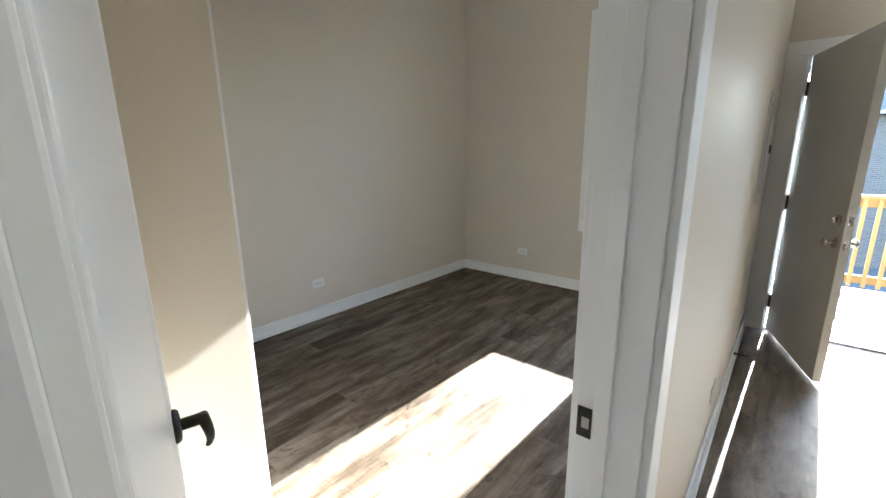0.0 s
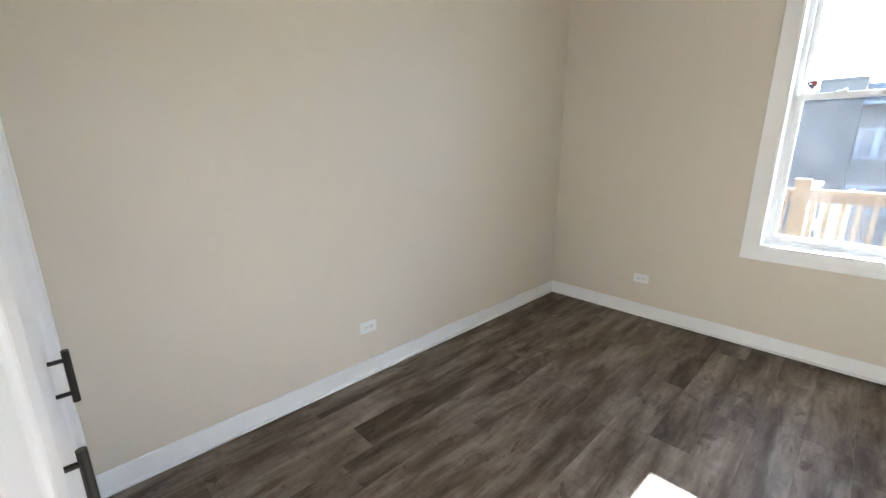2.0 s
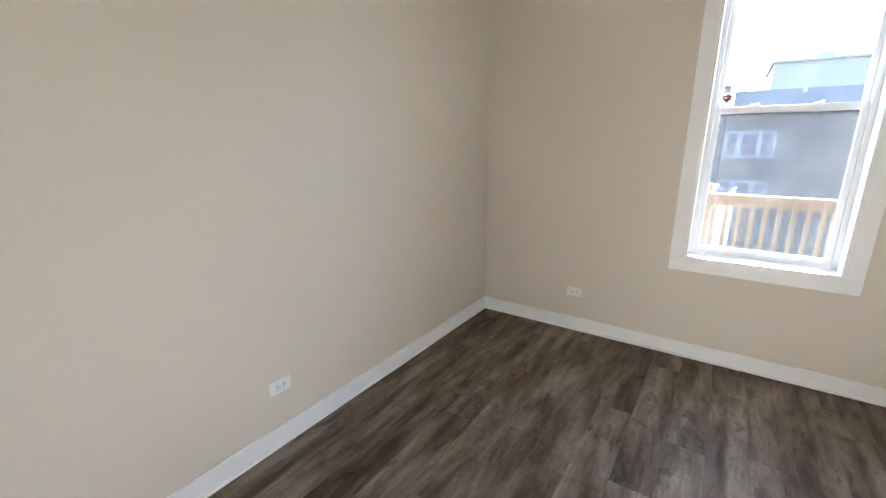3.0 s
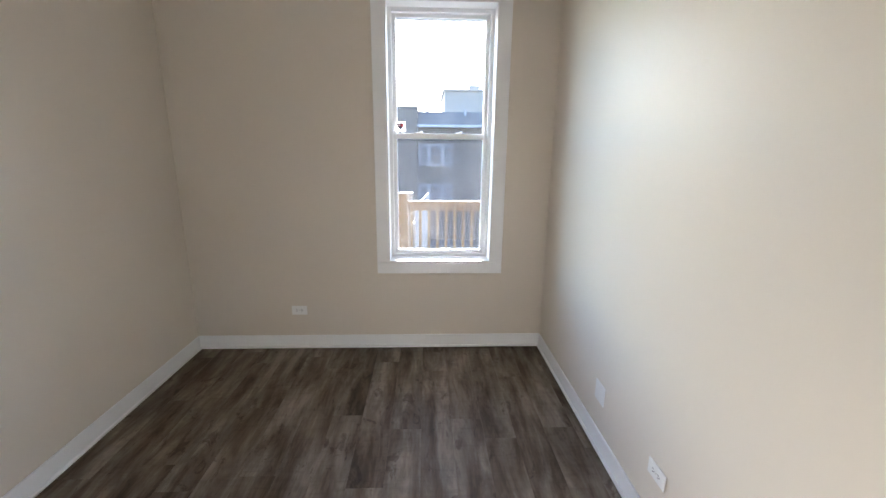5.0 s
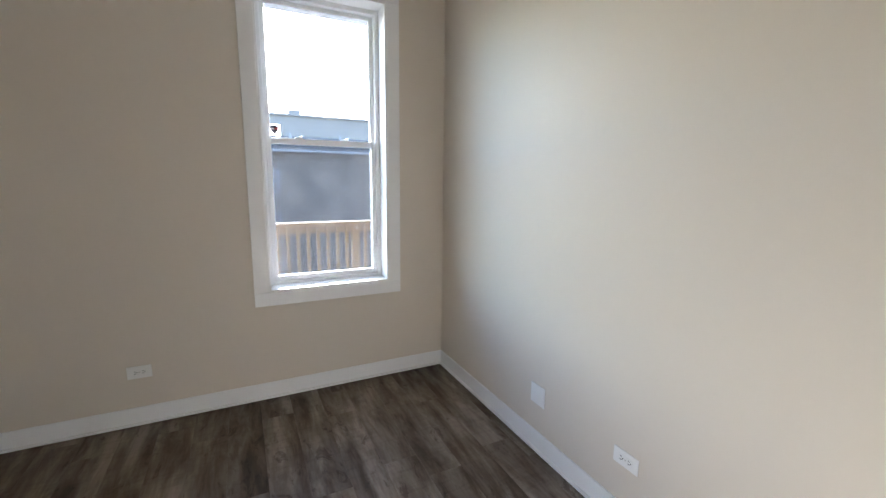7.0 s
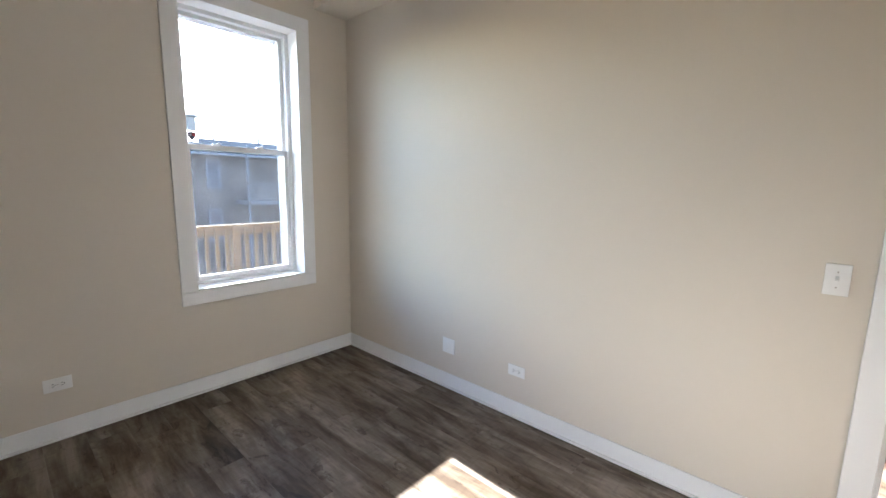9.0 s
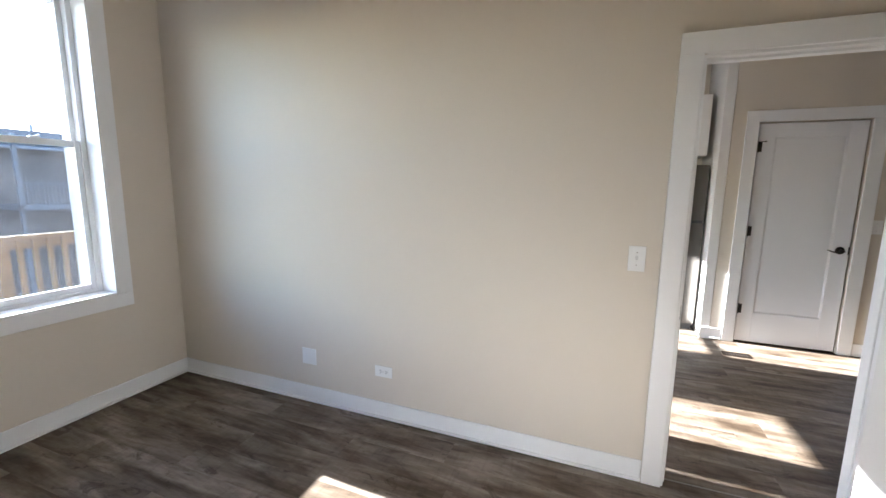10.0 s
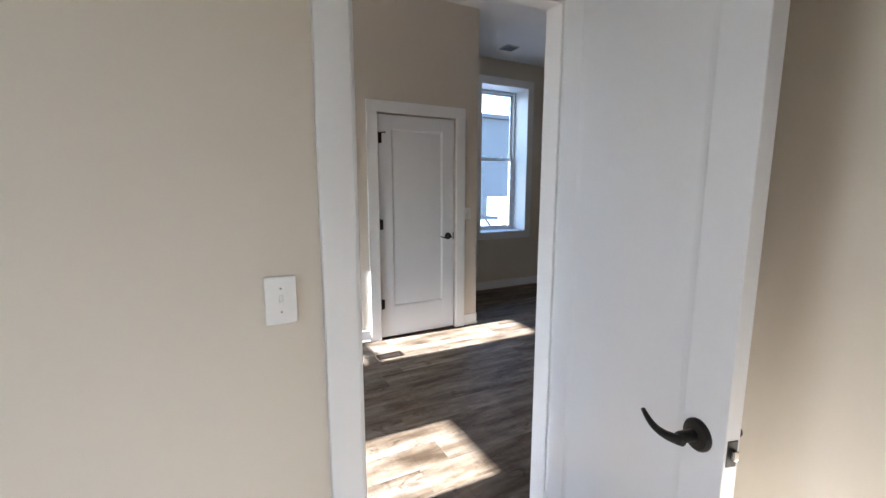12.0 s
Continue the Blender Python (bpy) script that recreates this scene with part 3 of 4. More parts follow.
# ---- windows ----
def hung_window(name, w, h, depth, wall_t, mat_m, label, screen=True, case=0.09, lock=True):
    """A double-hung window in its own frame: x 0..w, y from the room face (0) outwards, z 0..h."""
    ob = thing(name, mat_m, label, "window", kind="structure")
    c, t = case, 0.018
    part("casing", boxes((-c, -t, 0, 0, 0, h), bevel=0.003), TRIM, ob)
    part("casing", boxes((w, -t, 0, w + c, 0, h), bevel=0.003), TRIM, ob)
    part("casing", boxes((-c, -t, h, w + c, 0, h + c), bevel=0.003), TRIM, ob)
    part("casing", boxes((-c, -t, -c, w + c, 0, 0), bevel=0.003), TRIM, ob)
    r = 0.012
    part("liner", boxes((-0.001, -0.016, 0, r, depth, h), bevel=0.002), TRIM, ob)
    part("liner", boxes((w - r, -0.016, 0, w + 0.001, depth, h), bevel=0.002), TRIM, ob)
    part("liner", boxes((r, -0.016, h - r, w - r, depth, h + 0.001), bevel=0.002), TRIM, ob)
    part("window_sill", boxes((r, -0.016, -0.001, w - r, depth, 0.014), bevel=0.003), TRIM, ob)
    f, d0, d1 = 0.040, depth, depth + 0.085
    for nm, row in (("frame_side", (0, d0, 0, f, d1, h)), ("frame_side", (w - f, d0, 0, w, d1, h)), ("frame_head", (f, d0, h - f, w - f, d1, h)), ("frame_foot", (f, d0, 0, w - f, d1, 0.034))):
        part(nm, boxes(row, bevel=0.003), VINYL, ob)
    mid = 0.967 * h / 1.875 + 0.010
    s = 0.030
    for nm, y0, y1, z0, z1, low, high in (("lower_sash", d0 + 0.012, d0 + 0.040, 0.034, mid + 0.012, 0.036, 0.040), ("upper_sash", d0 + 0.044, d0 + 0.072, mid - 0.024, h - f, 0.036, 0.026)):
        bm = boxes((f, y0, z0, f + s, y1, z1), (w - f - s, y0, z0, w - f, y1, z1), (f + s, y0 + 0.0005, z0, w - f - s, y1 - 0.0005, z0 + low), (f + s, y0 + 0.0005, z1 - high, w - f - s, y1 - 0.0005, z1), bevel=0.0025)
        sash = part(nm, bm, VINYL, ob)
        yg = (y0 + y1) / 2
        part("pane", boxes((f + s - 0.004, yg - 0.002, z0 + low - 0.004, w - f - s + 0.004, yg + 0.002, z1 - high + 0.004)), GLASS, sash, "window glass, tinted to dim the outdoors").visible_shadow = False
        if nm == "lower_sash" and lock:
            for lx in (0.30, 0.68):
                bm = boxes((w * lx - 0.026, y0 + 0.002, z1, w * lx + 0.026, y1, z1 + 0.009), bevel=0.003)
                rod(bm, [(w * lx, y0 + 0.012, z1 + 0.006), (w * lx + 0.022, y0 + 0.004, z1 + 0.016)], [0.006, 0.004], 8)
                part("sash_lock", bm, VINYL, sash)
    if screen:
        bm = bmesh.new()
        v = [bm.verts.new(p) for p in ((f, d0 + 0.043, 0.03), (w - f, d0 + 0.043, 0.03), (w - f, d0 + 0.043, mid - 0.02), (f, d0 + 0.043, mid - 0.02))]
        bm.faces.new(v)
        sc = part("insect_screen", bm, SCREEN, ob, "fine grey insect screen")
        sc.visible_shadow = False
    if screen:
        part("outer_trim", boxes((-0.001, d1, -0.001, 0.030, wall_t + 0.03, h), (w - 0.030, d1, -0.001, w + 0.001, wall_t + 0.03, h), (0.030, d1, h - 0.045, w - 0.030, wall_t + 0.03, h + 0.001), (0.030, d1, -0.001, w - 0.030, wall_t + 0.04, 0.030)), OUTTRIM, ob)
    return ob


hung_window("window_1", WX1 - WX0, WZ1 - WZ0, 0.125, OUT - N, pose(WX0, N, WZ0), "white double-hung bedroom window with wide casing")
hung_window("window_2", KX1 - KX0, KZ1 - KZ0, 0.125, OUT - N, pose(KX0, N, KZ0), "white double-hung kitchen window", screen=False)
hung_window("window_3", LY1 - LY0, LZ1 - LZ0, 0.26, 0.42, pose(LX, LY1, LZ0, 0, 0, -90), "white double-hung living room window in a deep reveal", screen=False)

sticker = thing("window_sticker", pose(-1.352, 4.266, 1.775, 90), "small shield sticker on the window glass", "sticker")
bm = bmesh.new()
vs = [bm.verts.new((0.026 * x, 0.030 * y, 0.0)) for x, y in ((-1, 0.8), (0, 1), (1, 0.8), (0.9, -0.1), (0, -1), (-0.9, -0.1))]
top = bmesh.ops.extrude_face_region(bm, geom=[bm.faces.new(vs)])
bmesh.ops.translate(bm, vec=(0, 0, 0.0008), verts=[g for g in top["geom"] if isinstance(g, bmesh.types.BMVert)])
part("backing", boxes((-0.038, -0.037, -0.0010, 0.038, 0.037, -0.0002), bevel=0.0003), STICKER_W, sticker, "white square backing")
part("shield", bm, STICKER_K, sticker, "dark blue shield")
part("print", boxes((0.002, 0.002, 0.0009, 0.020, 0.018, 0.0013)), STICKER_R, sticker, "dark red print")
part("print", boxes((-0.018, 0.004, 0.0009, -0.002, 0.014, 0.0013)), STICKER_W, sticker, "white print")


# ---- wall plates ----
def wall_plate(m, label, w, h, kind_):
    """A plate in its own frame: lies in x/z, stands proud to -y."""
    ob = thing("outlet" if kind_ == "outlet" else "light_switch" if kind_ == "switch" else "blank_wall_plate", m, label, "outlet" if kind_ == "outlet" else "switch" if kind_ == "switch" else "wall plate", "wall plates")
    part("plate", boxes((-w / 2, -0.006, -h / 2, w / 2, 0, h / 2), bevel=0.0025), PLATE, ob)
    if kind_ == "outlet":
        for sx in (-1, 1):
            bm = bmesh.new()
            box(bm, sx * 0.0195 - 0.0145, -0.0075, -0.017, sx * 0.0195 + 0.0145, -0.005, 0.017, bevel=0.001)
            rec = part("receptacle", bm, PLATE, ob)
            for dz in (-0.007, 0.007):
                part("slot", boxes((sx * 0.0195 - 0.006, -0.0082, dz - 0.0015, sx * 0.0195 + 0.003, -0.0072, dz + 0.0015)), SLOT, rec)
            part("slot", boxes((sx * 0.0195 + 0.006, -0.0082, -0.003, sx * 0.0195 + 0.010, -0.0072, 0.003)), SLOT, rec)
        bm = bmesh.new()
        lathe(bm, (0, -0.006, 0), (0, -1, 0), [(0, 0.003), (0.001, 0.003), (0.0014, 0.001)], 10)
        part("screw", bm, BRASSY, ob)
    elif kind_ == "switch":
        part("collar", boxes((-0.006, -0.0075, -0.013, 0.006, -0.005, 0.013), bevel=0.0005), PLATE, ob)
        bm = boxes((-0.0045, -0.017, -0.005, 0.0045, -0.005, 0.012), bevel=0.001)
        bmesh.ops.rotate(bm, cent=(0, -0.005, 0), matrix=Matrix.Rotation(radians(-22), 3, "X"), verts=bm.verts)
        part("toggle", bm, PLATE, ob)
        for dz in (-0.03, 0.03):
            bm = bmesh.new()
            lathe(bm, (0, -0.006, dz), (0, -1, 0), [(0, 0.003), (0.001, 0.003), (0.0014, 0.001)], 10)
            part("screw", bm, BRASSY, ob)
    else:
        for dz in (-0.021, 0.021):
            bm = bmesh.new()
            lathe(bm, (0, -0.006, dz), (0, -1, 0), [(0, 0.0025), (0.001, 0.0025), (0.0013, 0.001)], 10)
            part("screw", bm, PLATE, ob)
    return ob


wall_plate(pose(W, 1.948, 0.332, 0, 0, 90), "white sideways duplex outlet above the baseboard", 0.122, 0.076, "outlet")
wall_plate(pose(-2.175, N, 0.332), "white sideways duplex outlet above the baseboard", 0.122, 0.076, "outlet")
wall_plate(pose(E, 2.335, 0.318, 0, 0, -90), "white sideways duplex outlet above the baseboard", 0.122, 0.072, "outlet")
wall_plate(pose(E, 2.905, 0.325, 0, 0, -90), "white blank wall plate above the baseboard", 0.112, 0.112, "blank")
wall_plate(pose(E, 0.957, 1.142, 0, 0, -90), "white toggle light switch beside the door", 0.075, 0.122, "switch")
wall_plate(pose(FX, -1.07, 1.165, 0, 0, -90), "white light switch beside the pantry door", 0.075, 0.12, "switch")
wall_plate(pose(HALL, 2.15, 0.33, 0, 0, 90), "white duplex outlet on the hall wall", 0.122, 0.076, "outlet")

stop_ = thing("door_stop", pose(HALL + 0.011, 3.28, 0.07), "black metal door stop on the hall baseboard", "door stop")
bm = bmesh.new()
lathe(bm, (0, 0, 0), (1, 0, 0), [(0, 0.013), (0.006, 0.013), (0.010, 0.006), (0.060, 0.0055)], 14)
part("shank", bm, BLACK, stop_)
bm = bmesh.new()
lathe(bm, (0.060, 0, 0), (1, 0, 0), [(0, 0.008), (0.004, 0.011), (0.016, 0.011), (0.019, 0.006)], 14)
part("tip", bm, DARKPL, stop_, "dark rubber tip")

# breaker panel on the hall wall
bp_ = thing("breaker_panel", pose(HALL, 3.22, 1.44, 0, 0, 90), "light grey metal breaker panel on the hall wall", "breaker panel")
part("trim_plate", boxes((-0.19, -0.010, -0.32, 0.19, 0, 0.32), bevel=0.004), PANELGREY, bp_)
part("door_gap", boxes((-0.146, -0.0115, -0.256, 0.146, -0.009, 0.256)), DARKPL, bp_, "dark gap round the panel door")
lid = part("panel_door", boxes((-0.14, -0.017, -0.25, 0.14, -0.010, 0.25), bevel=0.003), PANELGREY, bp_)
part("latch", boxes((0.105, -0.026, -0.026, 0.128, -0.017, 0.026), bevel=0.002), DARKPL, lid, "black sliding latch")
for sx in (-0.165, 0.165):
    for sz in (-0.295, 0.295):
        bm = bmesh.new()
        lathe(bm, (sx, -0.010, sz), (0, -1, 0), [(0, 0.006), (0.002, 0.006), (0.003, 0.002)], 10)
        part("screw", bm, BRASSY, bp_)

# ---- kitchen corner seen from the bedroom ----
panel = thing("refrigerator_end_panel", pose(FX, 0.0, 0), "tall white painted end panel beside the refrigerator", "end panel", kind="structure")
part("board", boxes((0.0, 0.063, 0.0, 0.72, 0.145, H), bevel=0.003), CABINET, panel)
part("shoe", boxes((-0.012, 0.060, 0.0, -0.001, 0.147, 0.116), bevel=0.003), TRIM, panel)
fr = thing("refrigerator", pose(2.47, 0.165, 0), "stainless steel top-freezer refrigerator with dark sides", "refrigerator")
part("cabinet_body", boxes((0.065, 0.0, 0.03, 0.66, 0.70, 1.70), bevel=0.006), DARKPL, fr, "dark grey cabinet body")


def fridge_door(nm, z0, z1):
    bm = bmesh.new()
    rows = 10
    vs = []
    for k in range(rows + 1):
        u = k / rows
        vs.append((0.0 + 0.020 * (2 * u - 1) ** 2, 0.70 * u))
    bot = [bm.verts.new((x, y, z0)) for x, y in vs] + [bm.verts.new((0.06, 0.70, z0)), bm.verts.new((0.06, 0.0, z0))]
    f0 = bm.faces.new(bot)
    ext = bmesh.ops.extrude_face_region(bm, geom=[f0])
    bmesh.ops.translate(bm, vec=(0, 0, z1 - z0), verts=[g for g in ext["geom"] if isinstance(g, bmesh.types.BMVert)])
    return part(nm, bm, STEEL, fr, "brushed stainless door")


fridge_door("freezer_door", 1.155, 1.71)
fridge_door("fridge_door", 0.07, 1.13)
part("handle_recess", boxes((0.012, 0.01, 1.128, 0.05, 0.69, 1.157)), DARKPL, fr, "black handle recess")
part("kick_plate", boxes((0.05, 0.02, 0.0, 0.10, 0.68, 0.06)), DARKPL, fr)
cab = thing("upper_cabinet", pose(2.51, 0.195, 1.80), "white wall cabinet above the refrigerator", "cabinet")
part("body", boxes((0.022, 0.0, 0.0, 0.60, 0.72, 0.59), bevel=0.002), CABINET, cab)
part("cabinet_door", boxes((0.0, 0.002, 0.003, 0.020, 0.358, 0.587), bevel=0.002), CABINET, cab)
part("cabinet_door", boxes((0.0, 0.362, 0.003, 0.020, 0.718, 0.587), bevel=0.002), CABINET, cab)

# floor register and ceiling detector
reg = thing("floor_register", pose(1.90, -0.08, 0.001), "brown metal floor register", "floor vent")
part("rim", boxes((-0.05, -0.11, 0, 0.05, -0.098, 0.005), (-0.05, 0.098, 0, 0.05, 0.11, 0.005), (-0.05, -0.098, 0, -0.038, 0.098, 0.005), (0.038, -0.098, 0, 0.05, 0.098, 0.005)), VENTBROWN, reg)
part("backing", boxes((-0.038, -0.098, 0, 0.038, 0.098, 0.001)), SLOT, reg)
for k in range(10):
    part("slat", boxes((-0.038, -0.094 + 0.0195 * k, 0.001, 0.038, -0.083 + 0.0195 * k, 0.004)), VENTBROWN, reg)
det = thing("ceiling_vent", pose(3.03, -2.09, H), "small dark ceiling vent in the living room", "ceiling vent")
part("frame", boxes((-0.09, -0.09, -0.012, 0.09, 0.09, 0), bevel=0.003), PANELGREY, det)
for k in range(6):
    part("slat", boxes((-0.075, -0.078 + 0.028 * k, -0.016, 0.075, -0.062 + 0.028 * k, -0.011)), DARKPL, det)

# ---- outside ----
structure("ground", boxes((-600, -600, -3.5, 600, 600, -3.2)), ASPHALT, "dark asphalt yard between the houses", "ground")
deck = thing("deck", pose(0, 0, -0.10), "pale sunlit wooden rear deck", "deck", kind="structure")
for k in range(12):
    part("board", boxes((-4.2, 4.66 + 0.145 * k, -0.038, 3.8, 4.66 + 0.145 * k + 0.138, 0.0), bevel=0.003), DECKW, deck)
part("rim_joist", boxes((-4.2, 6.36, -0.28, 3.8, 6.40, -0.04)), LUMBER, deck)
for jx in (-4.1, -1.5, 1.1, 3.7):
    part("support_post", boxes((jx - 0.07, 6.20, -3.1, jx + 0.07, 6.34, -0.04)), LUMBER, deck)
RY = 6.28
rail = thing("deck_railing", pose(0, RY, -0.10), "new yellow lumber deck railing with square balusters", "railing")
TALL = -1.455                 # the broad post by the stair
POSTS = (-3.9, TALL, -0.33, 2.0, 3.7)
for px in POSTS:
    hw = 0.066 if px == TALL else 0.045
    part("post", boxes((px - hw, -hw, 0, px + hw, hw, 1.16 if px == TALL else 1.018), bevel=0.004), LUMBER, rail)
for a, b in zip(POSTS, POSTS[1:]):
    ta, tb = (0.066 if a == TALL else 0.0), (0.066 if b == TALL else 0.0)
    part("top_rail", boxes((a + ta, -0.055, 1.019, b - tb, 0.055, 1.058), bevel=0.003), LUMBER, rail)
    for nm, z in (("upper_rail", 0.93), ("lower_rail", 0.09)):
        part(nm, boxes((a + max(ta, 0.045), -0.019, z, b - max(tb, 0.045), 0.019, z + 0.088), bevel=0.002), LUMBER, rail)
    n = int((b - a) / 0.112)
    for k in range(1, n):
        bx = a + (b - a) * k / n
        part("baluster", boxes((bx - 0.018, -0.055, 0.06, bx + 0.018, -0.020, 1.015), bevel=0.002), LUMBER, rail)

newel = thing("stair_newel", pose(-1.44, 7.1, -3.2), "white painted newel post behind the railing", "post")
part("shaft", boxes((-0.075, -0.075, 0.0, 0.075, 0.075, 4.14), bevel=0.006), WHITEP, newel)
part("cap", boxes((-0.095, -0.095, 4.14, 0.095, 0.095, 4.18), bevel=0.008), WHITEP, newel)
screen_ = thing("stair_screen", pose(-1.33, 7.22, -3.2, 0, 0, 85), "white board screen along the outside stair", "stair screen")
for k in range(13):
    part("board", boxes((0.19 * k, -0.012, 0.0, 0.19 * k + 0.184, 0.012, 3.92), bevel=0.003), WHITEP, screen_)
for z in (0.5, 2.0, 3.6):
    part("rail", boxes((0.0, 0.012, z, 2.46, 0.05, z + 0.09), bevel=0.003), WHITEP, screen_)


def far_window(parent, x, z, w, h, y):
    fm = part("window", boxes((x - w / 2 - 0.09, y - 0.06, z - 0.09, x - w / 2, y + 0.02, z + h + 0.09), (x + w / 2, y - 0.06, z - 0.09, x + w / 2 + 0.09, y + 0.02, z + h + 0.09), (x - w / 2, y - 0.06, z + h, x + w / 2, y + 0.02, z + h + 0.09), (x - w / 2, y - 0.08, z - 0.09, x + w / 2, y + 0.02, z), (x - w / 2, y - 0.05, z + h * 0.49, x + w / 2, y + 0.02, z + h * 0.53)), FARTRIM, parent, "white window frame")
    part("pane", boxes((x - w / 2, y - 0.02, z, x + w / 2, y + 0.01, z + h)), PANE_FAR, fm, "dim reflecting pane")


FAR = 23.0
APT0 = -1.6                   # west end of the apartments, hidden by the nearer house
apt = thing("apartment_building", pose(0, 0, 0), "brown brick two-storey apartment building, its shade deepened in the colour", "building")
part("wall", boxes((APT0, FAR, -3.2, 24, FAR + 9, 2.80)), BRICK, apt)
part("gutter", boxes((APT0, FAR - 0.52, 2.70, 24.4, FAR - 0.40, 2.82), bevel=0.02), FARTRIM, apt, "pale metal gutter")
bm = bmesh.new()
slope = [(FAR - 0.40, 2.74), (FAR - 0.40, 2.82), (FAR + 1.1, 3.58), (FAR + 9.4, 3.50), (FAR + 9.4, 2.74)]
ends = [[bm.verts.new((x, y, z)) for y, z in slope] for x in (APT0, 24.4)]
for k in range(5):
    bm.faces.new((ends[0][k], ends[0][(k + 1) % 5], ends[1][(k + 1) % 5], ends[1][k]))
bm.faces.new(ends[0])
bm.faces.new(ends[1][::-1])
part("roof", bm, SHINGLE, apt, "grey shingle roof")
for vx, vy in ((-1.1, 1.2), (0.9, 0.7), (3.4, 0.8), (5.9, 1.4), (8.2, 1.3)):
    bm = bmesh.new()
    z = 2.82 + 0.76 * min(1.0, (vy + 0.40) / 1.5)
    rod(bm, [(vx, FAR + vy, z - 0.1), (vx, FAR + vy, z + 0.30)], [0.06, 0.06], 10)
    part("vent_pipe", bm, FARTRIM, apt)
for bx in (5.30, 10.6, 14.8, 19.0):
    far_window(apt, bx, 1.18, 0.46, 1.26, FAR)
    far_window(apt, bx - 0.03, -1.30, 0.46, 1.32, FAR)
for bx in (-0.66, 12.7):
    for bz in (0.86, -1.20):
        far_window(apt, bx, bz, 0.52, 0.92, FAR)
        far_window(apt, bx - 0.62, bz, 0.36, 0.92, FAR)
        far_window(apt, bx + 0.62, bz, 0.36, 0.92, FAR)
balc = part("balcony", boxes((6.3, FAR - 1.5, 0.35, 9.6, FAR, 0.55), (6.3, FAR - 1.5, 1.35, 9.6, FAR - 1.42, 1.43), (6.3, FAR - 1.5, -3.2, 6.42, FAR - 1.38, 3.2), (9.48, FAR - 1.5, -3.2, 9.6, FAR - 1.38, 3.2)), SIDING, apt, "grey wooden balcony")
for k in range(24):
    part("picket", boxes((6.42 + k * 0.13, FAR - 1.48, 0.55, 6.46 + k * 0.13, FAR - 1.44, 1.36)), SIDING, balc)
house = thing("far_house", pose(0, 0, 0), "grey flat-topped building beyond the apartments", "building")
part("wall", boxes((0.4, 38, -3.2, 9.5, 46, 6.45)), PALEWALL, house)
part("roof", boxes((0.25, 37.8, 6.45, 9.7, 46.2, 6.60)), PALEWALL, house)
part("chimney", boxes((2.6, 39, 6.6, 3.5, 39.9, 7.1), bevel=0.03), PALEWALL, house)

brick_house = thing("brick_house", pose(0, 0, 0), "dark flat-roofed brick house with a chimney", "house")
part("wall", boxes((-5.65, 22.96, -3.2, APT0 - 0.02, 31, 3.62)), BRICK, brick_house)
part("parapet_cap", boxes((-5.71, 22.90, 3.62, APT0, 31.1, 3.74), bevel=0.02), SHINGLE, brick_house, "pale grey parapet cap")
part("roof", boxes((-5.45, 23.2, 3.55, APT0 - 0.2, 30.8, 3.70)), TAR, brick_house, "dark flat roof")
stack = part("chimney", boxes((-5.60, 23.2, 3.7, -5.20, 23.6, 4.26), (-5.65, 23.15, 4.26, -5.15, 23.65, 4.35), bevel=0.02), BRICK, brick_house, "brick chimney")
bm = bmesh.new()
lathe(bm, (-5.40, 23.4, 4.35), (0, 0, 1), [(0, 0.11), (0.22, 0.09), (0.24, 0.12), (0.30, 0.11)], 10)
part("flue_pot", bm, FARTRIM, stack)
part("vent_box", boxes((-4.75, 23.4, 3.7, -4.45, 23.7, 4.0), bevel=0.02), FARTRIM, brick_house)


def bare_tree(x, y, height, seed):
    """A leafless tree: a tapered trunk, forking limbs and many fine twigs."""
    rng = random.Random(seed)
    tree = thing("bare_tree", pose(x, y, -3.2), "leafless grey-brown tree with fine twigs", "tree", "trees behind the houses")
    trunk, limbs, twigs = bmesh.new(), bmesh.new(), bmesh.new()
    fork = Vector((0.1, 0, height * 0.28))
    rod(trunk, [(0, 0, 0), (0.03, 0.02, height * 0.14), fork], [0.20, 0.16, 0.13], 8)

    def grow(p, d, length, r, level):
        q = p + d * length * 0.5 + Vector((rng.uniform(-1, 1), rng.uniform(-1, 1), 0.4)) * length * 0.06
        e = q + (d + Vector((rng.uniform(-0.3, 0.3), rng.uniform(-0.3, 0.3), 0.12))).normalized() * length * 0.5
        rod(limbs if level < 3 else twigs, [p, q, e], [r, r * 0.8, r * 0.55], 5 if level < 3 else 3)
        if level < 5:
            for k in range(3 if level < 3 else 5):
                t = Vector((rng.uniform(-1, 1), rng.uniform(-1, 1), rng.uniform(0.0, 0.9)))
                grow(q.lerp(e, rng.uniform(0.1, 1.0)), (d * 0.7 + t * 0.75).normalized(), length * rng.uniform(0.55, 0.75), r * 0.55, level + 1)

    for k in range(4):
        a = k * 1.6 + rng.uniform(-0.3, 0.3)
        grow(fork, Vector((math.cos(a) * 0.5, math.sin(a) * 0.5, 0.85)).normalized(), height * 0.27, 0.085, 1)
    part("trunk", trunk, BARK, tree)
    part("limbs", limbs, BARK, tree)
    part("twigs", twigs, BARK, tree, "dense fine twigs")


for k, (tx, ty, th) in enumerate(((-6.6, 24.6, 6.3), (-7.5, 26.4, 6.5), (-8.9, 25.0, 6.0), (-10.6, 27.5, 6.6))):
    bare_tree(tx, ty, th, 11 + k)
garage = thing("brick_garage", pose(0, 0, 0), "low dark brick garage behind the trees", "garage")
part("wall", boxes((-30, 33, -3.2, -6.8, 39, 0.9)), BRICK, garage)
part("roof", boxes((-30.2, 32.8, 0.9, -6.6, 39.2, 1.05)), TAR, garage)


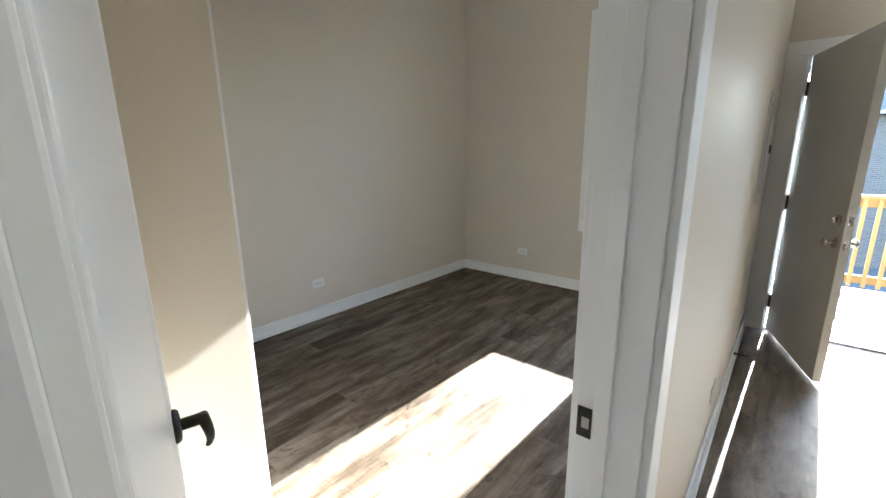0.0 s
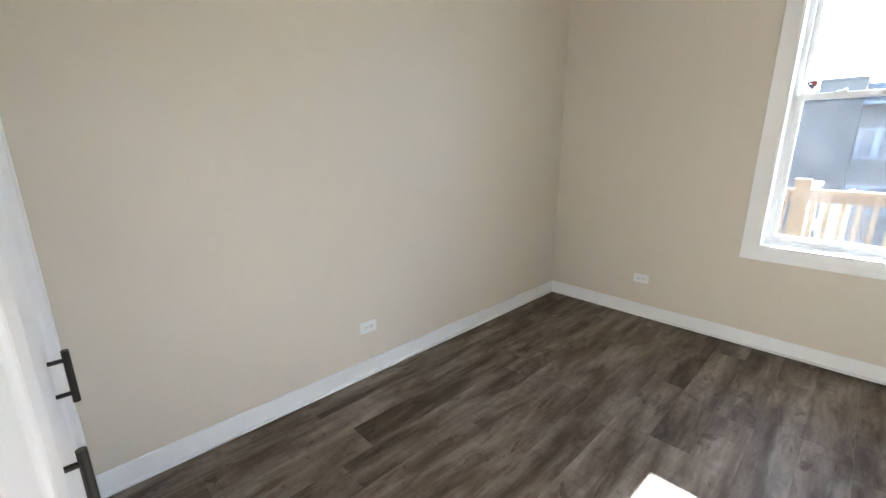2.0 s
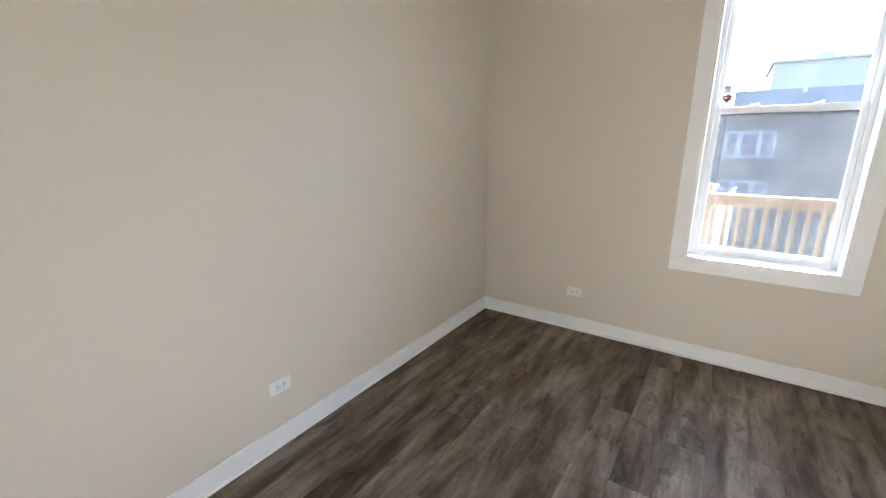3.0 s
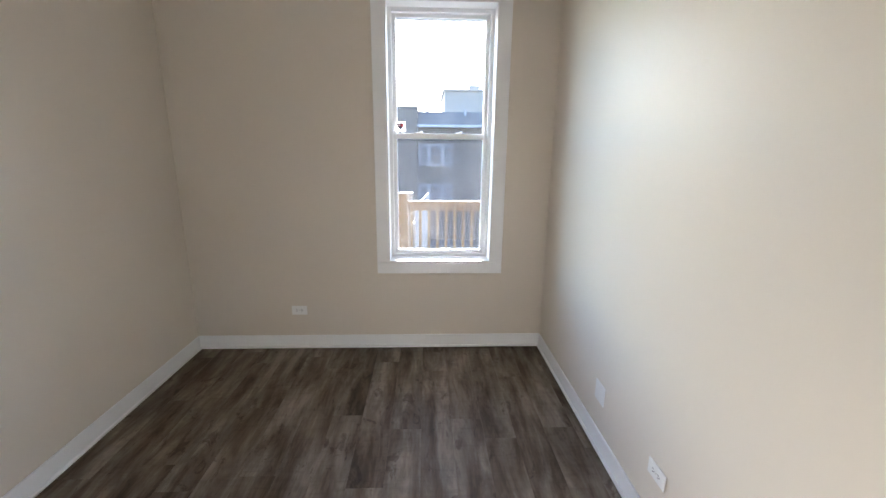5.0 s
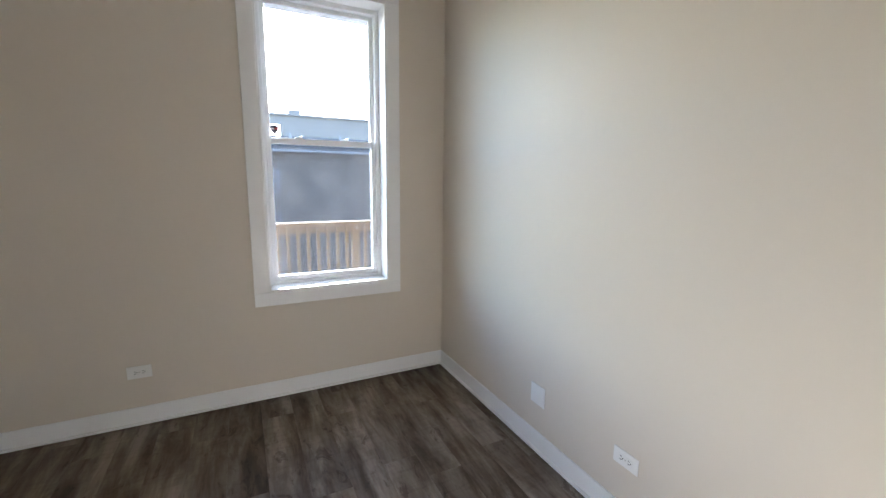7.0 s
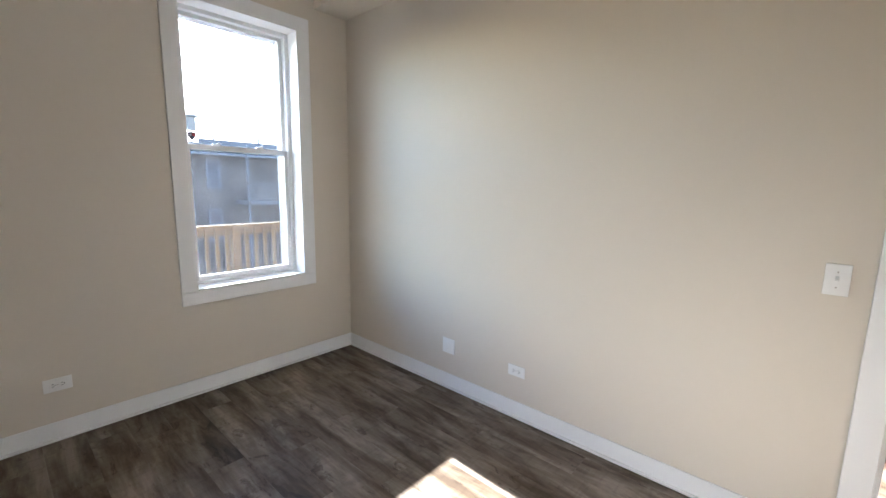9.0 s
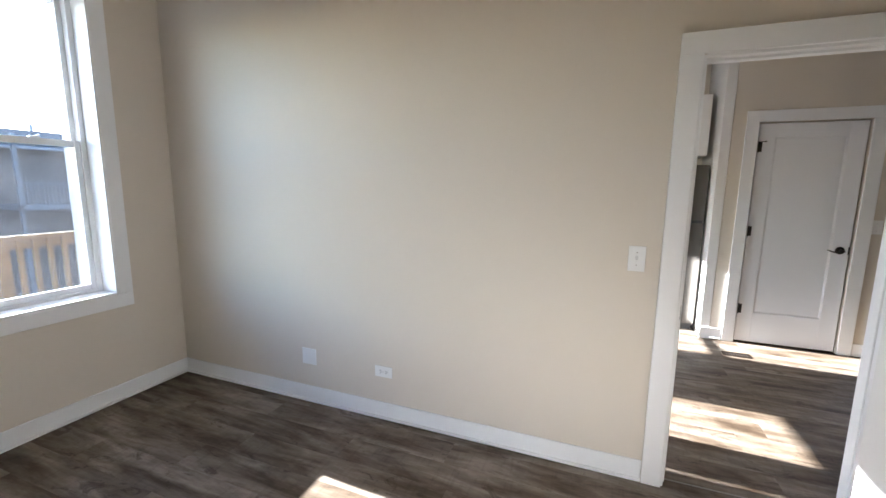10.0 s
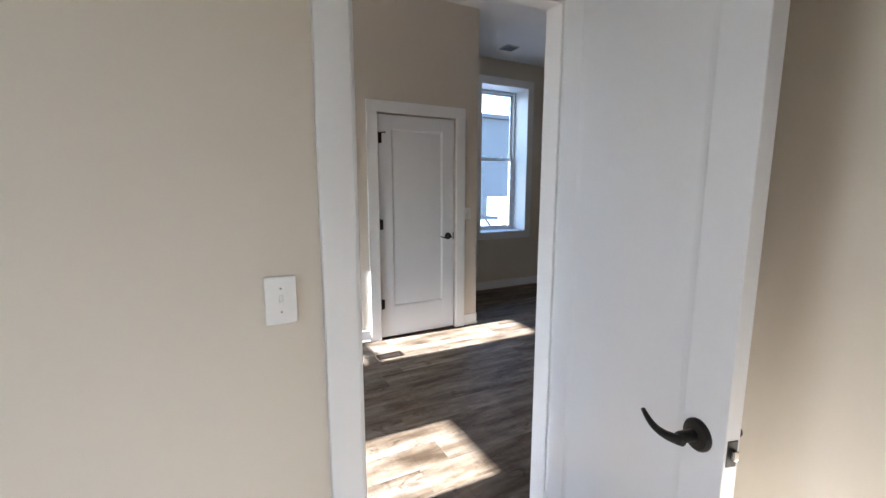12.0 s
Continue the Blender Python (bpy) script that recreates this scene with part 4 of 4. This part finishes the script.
low = thing("low_building", pose(0, 0, 0), "low neighbouring building with a white flat roof", "building")
part("wall", boxes((6.2, -16, -3.2, 13.5, 1.0, -0.02)), OWNBRICK, low)
part("roof", boxes((6.1, -16.1, -0.02, 13.5, 1.1, 0.1)), MEMBRANE, low)
side = thing("sided_house", pose(0, 0, 0), "blue grey clapboard house wall", "building")
part("wall", boxes((13.6, -30, -3.2, 20, 2.0, 4.3)), SIDING, side)
part("roof", boxes((13.4, -30.2, 4.3, 20.2, 2.2, 4.45)), TAR, side)
for k in range(34):
    part("clapboard", boxes((13.57, -30, -0.8 + k * 0.15, 13.6, 2.0, -0.8 + k * 0.15 + 0.142)), SIDING, side)
unit = thing("roof_unit", pose(9.3, -6.55, 0.1), "white air unit on the low roof", "air unit")
part("case", boxes((-0.35, -0.35, 0.45, 0.35, 0.35, 1.05), bevel=0.02), MEMBRANE, unit)
part("stand", boxes((-0.10, -0.10, 0.0, 0.10, 0.10, 0.45), bevel=0.01), MEMBRANE, unit)
cable = thing("roof_cable", pose(9.0, -6.0, 0.1), "dark cable looped over the low roof", "cable")
bm = bmesh.new()
rod(bm, [(0.3, 0.9 - 0.1 * k, 0.04 + 0.5 * math.sin(math.pi * k / 12) ** 2) for k in range(13)], [0.03] * 13, 8)
part("line", bm, DARKPL, cable, smooth=True)

# ---- floor ----
floor = structure("floor", boxes((W, SOUTH, -0.10, LX, N, -0.008)), SUBFLOOR, "grey-brown vinyl plank floor with oak grain", "floor")
seam = structure("floor_seam", boxes((-0.142, DY0 + 0.013, -0.008, -0.134, DY1 - 0.013, 0.0025), bevel=0.001), STRIP, "thin pale seam strip in the doorway", "trim")
PW, PL = 0.182, 1.22
plank_meshes = {}


def plank(x0, x1, y0, y1):
    w, l = round(x1 - x0, 3), round(y1 - y0, 3)
    if w < 0.01 or l < 0.02:
        return
    if (w, l) not in plank_meshes:
        a, b, g, c = w / 2 - 0.0001, l / 2 - 0.0001, -0.008, 0.0007
        ring = lambda d, z: [(-a + d, -b + d, z), (a - d, -b + d, z), (a - d, b - d, z), (-a + d, b - d, z)]
        vs = ring(0, g) + ring(0, -0.0005) + ring(c, 0.0)
        fs = [(8, 9, 10, 11)]
        for k in range(4):
            q = (k + 1) % 4
            fs += [(k, q, 4 + q, 4 + k), (4 + k, 4 + q, 8 + q, 8 + k)]
        me = bpy.data.meshes.new("plank")
        me.from_pydata(vs, [], fs)
        me.materials.append(OAK)
        plank_meshes[(w, l)] = me
    ob = new("plank", plank_meshes[(w, l)])
    ob.parent = floor
    ob.location = ((x0 + x1) / 2, (y0 + y1) / 2, 0)


def lay(x0, x1, y0, y1, start, past=-99, y0_past=0):
    """Planks running along y from x0 to x1, their ends staggered; west of past they start at y0_past."""
    col, x = 0, x0
    while x < x1 - 0.005:
        xe = min(x + PW, x1)
        low = y0 if x + PW > past else y0_past
        y = low - ((start + col * 0.437 + 0.13 * (col % 3)) % PL)
        while y < y1:
            a, b = max(y, low), min(y + PL, y1)
            plank(x, xe, a, b)
            y += PL
        x, col = xe, col + 1


lay(W, E, S_ALCOVE, N, 0.2, CX - 0.05, CY - 0.1)
lay(E, -0.142, DY0, DY1, 0.3)
lay(-0.134, HALL, DY0, DY1, 0.9)
lay(HALL, LX, SOUTH, N, 0.7)
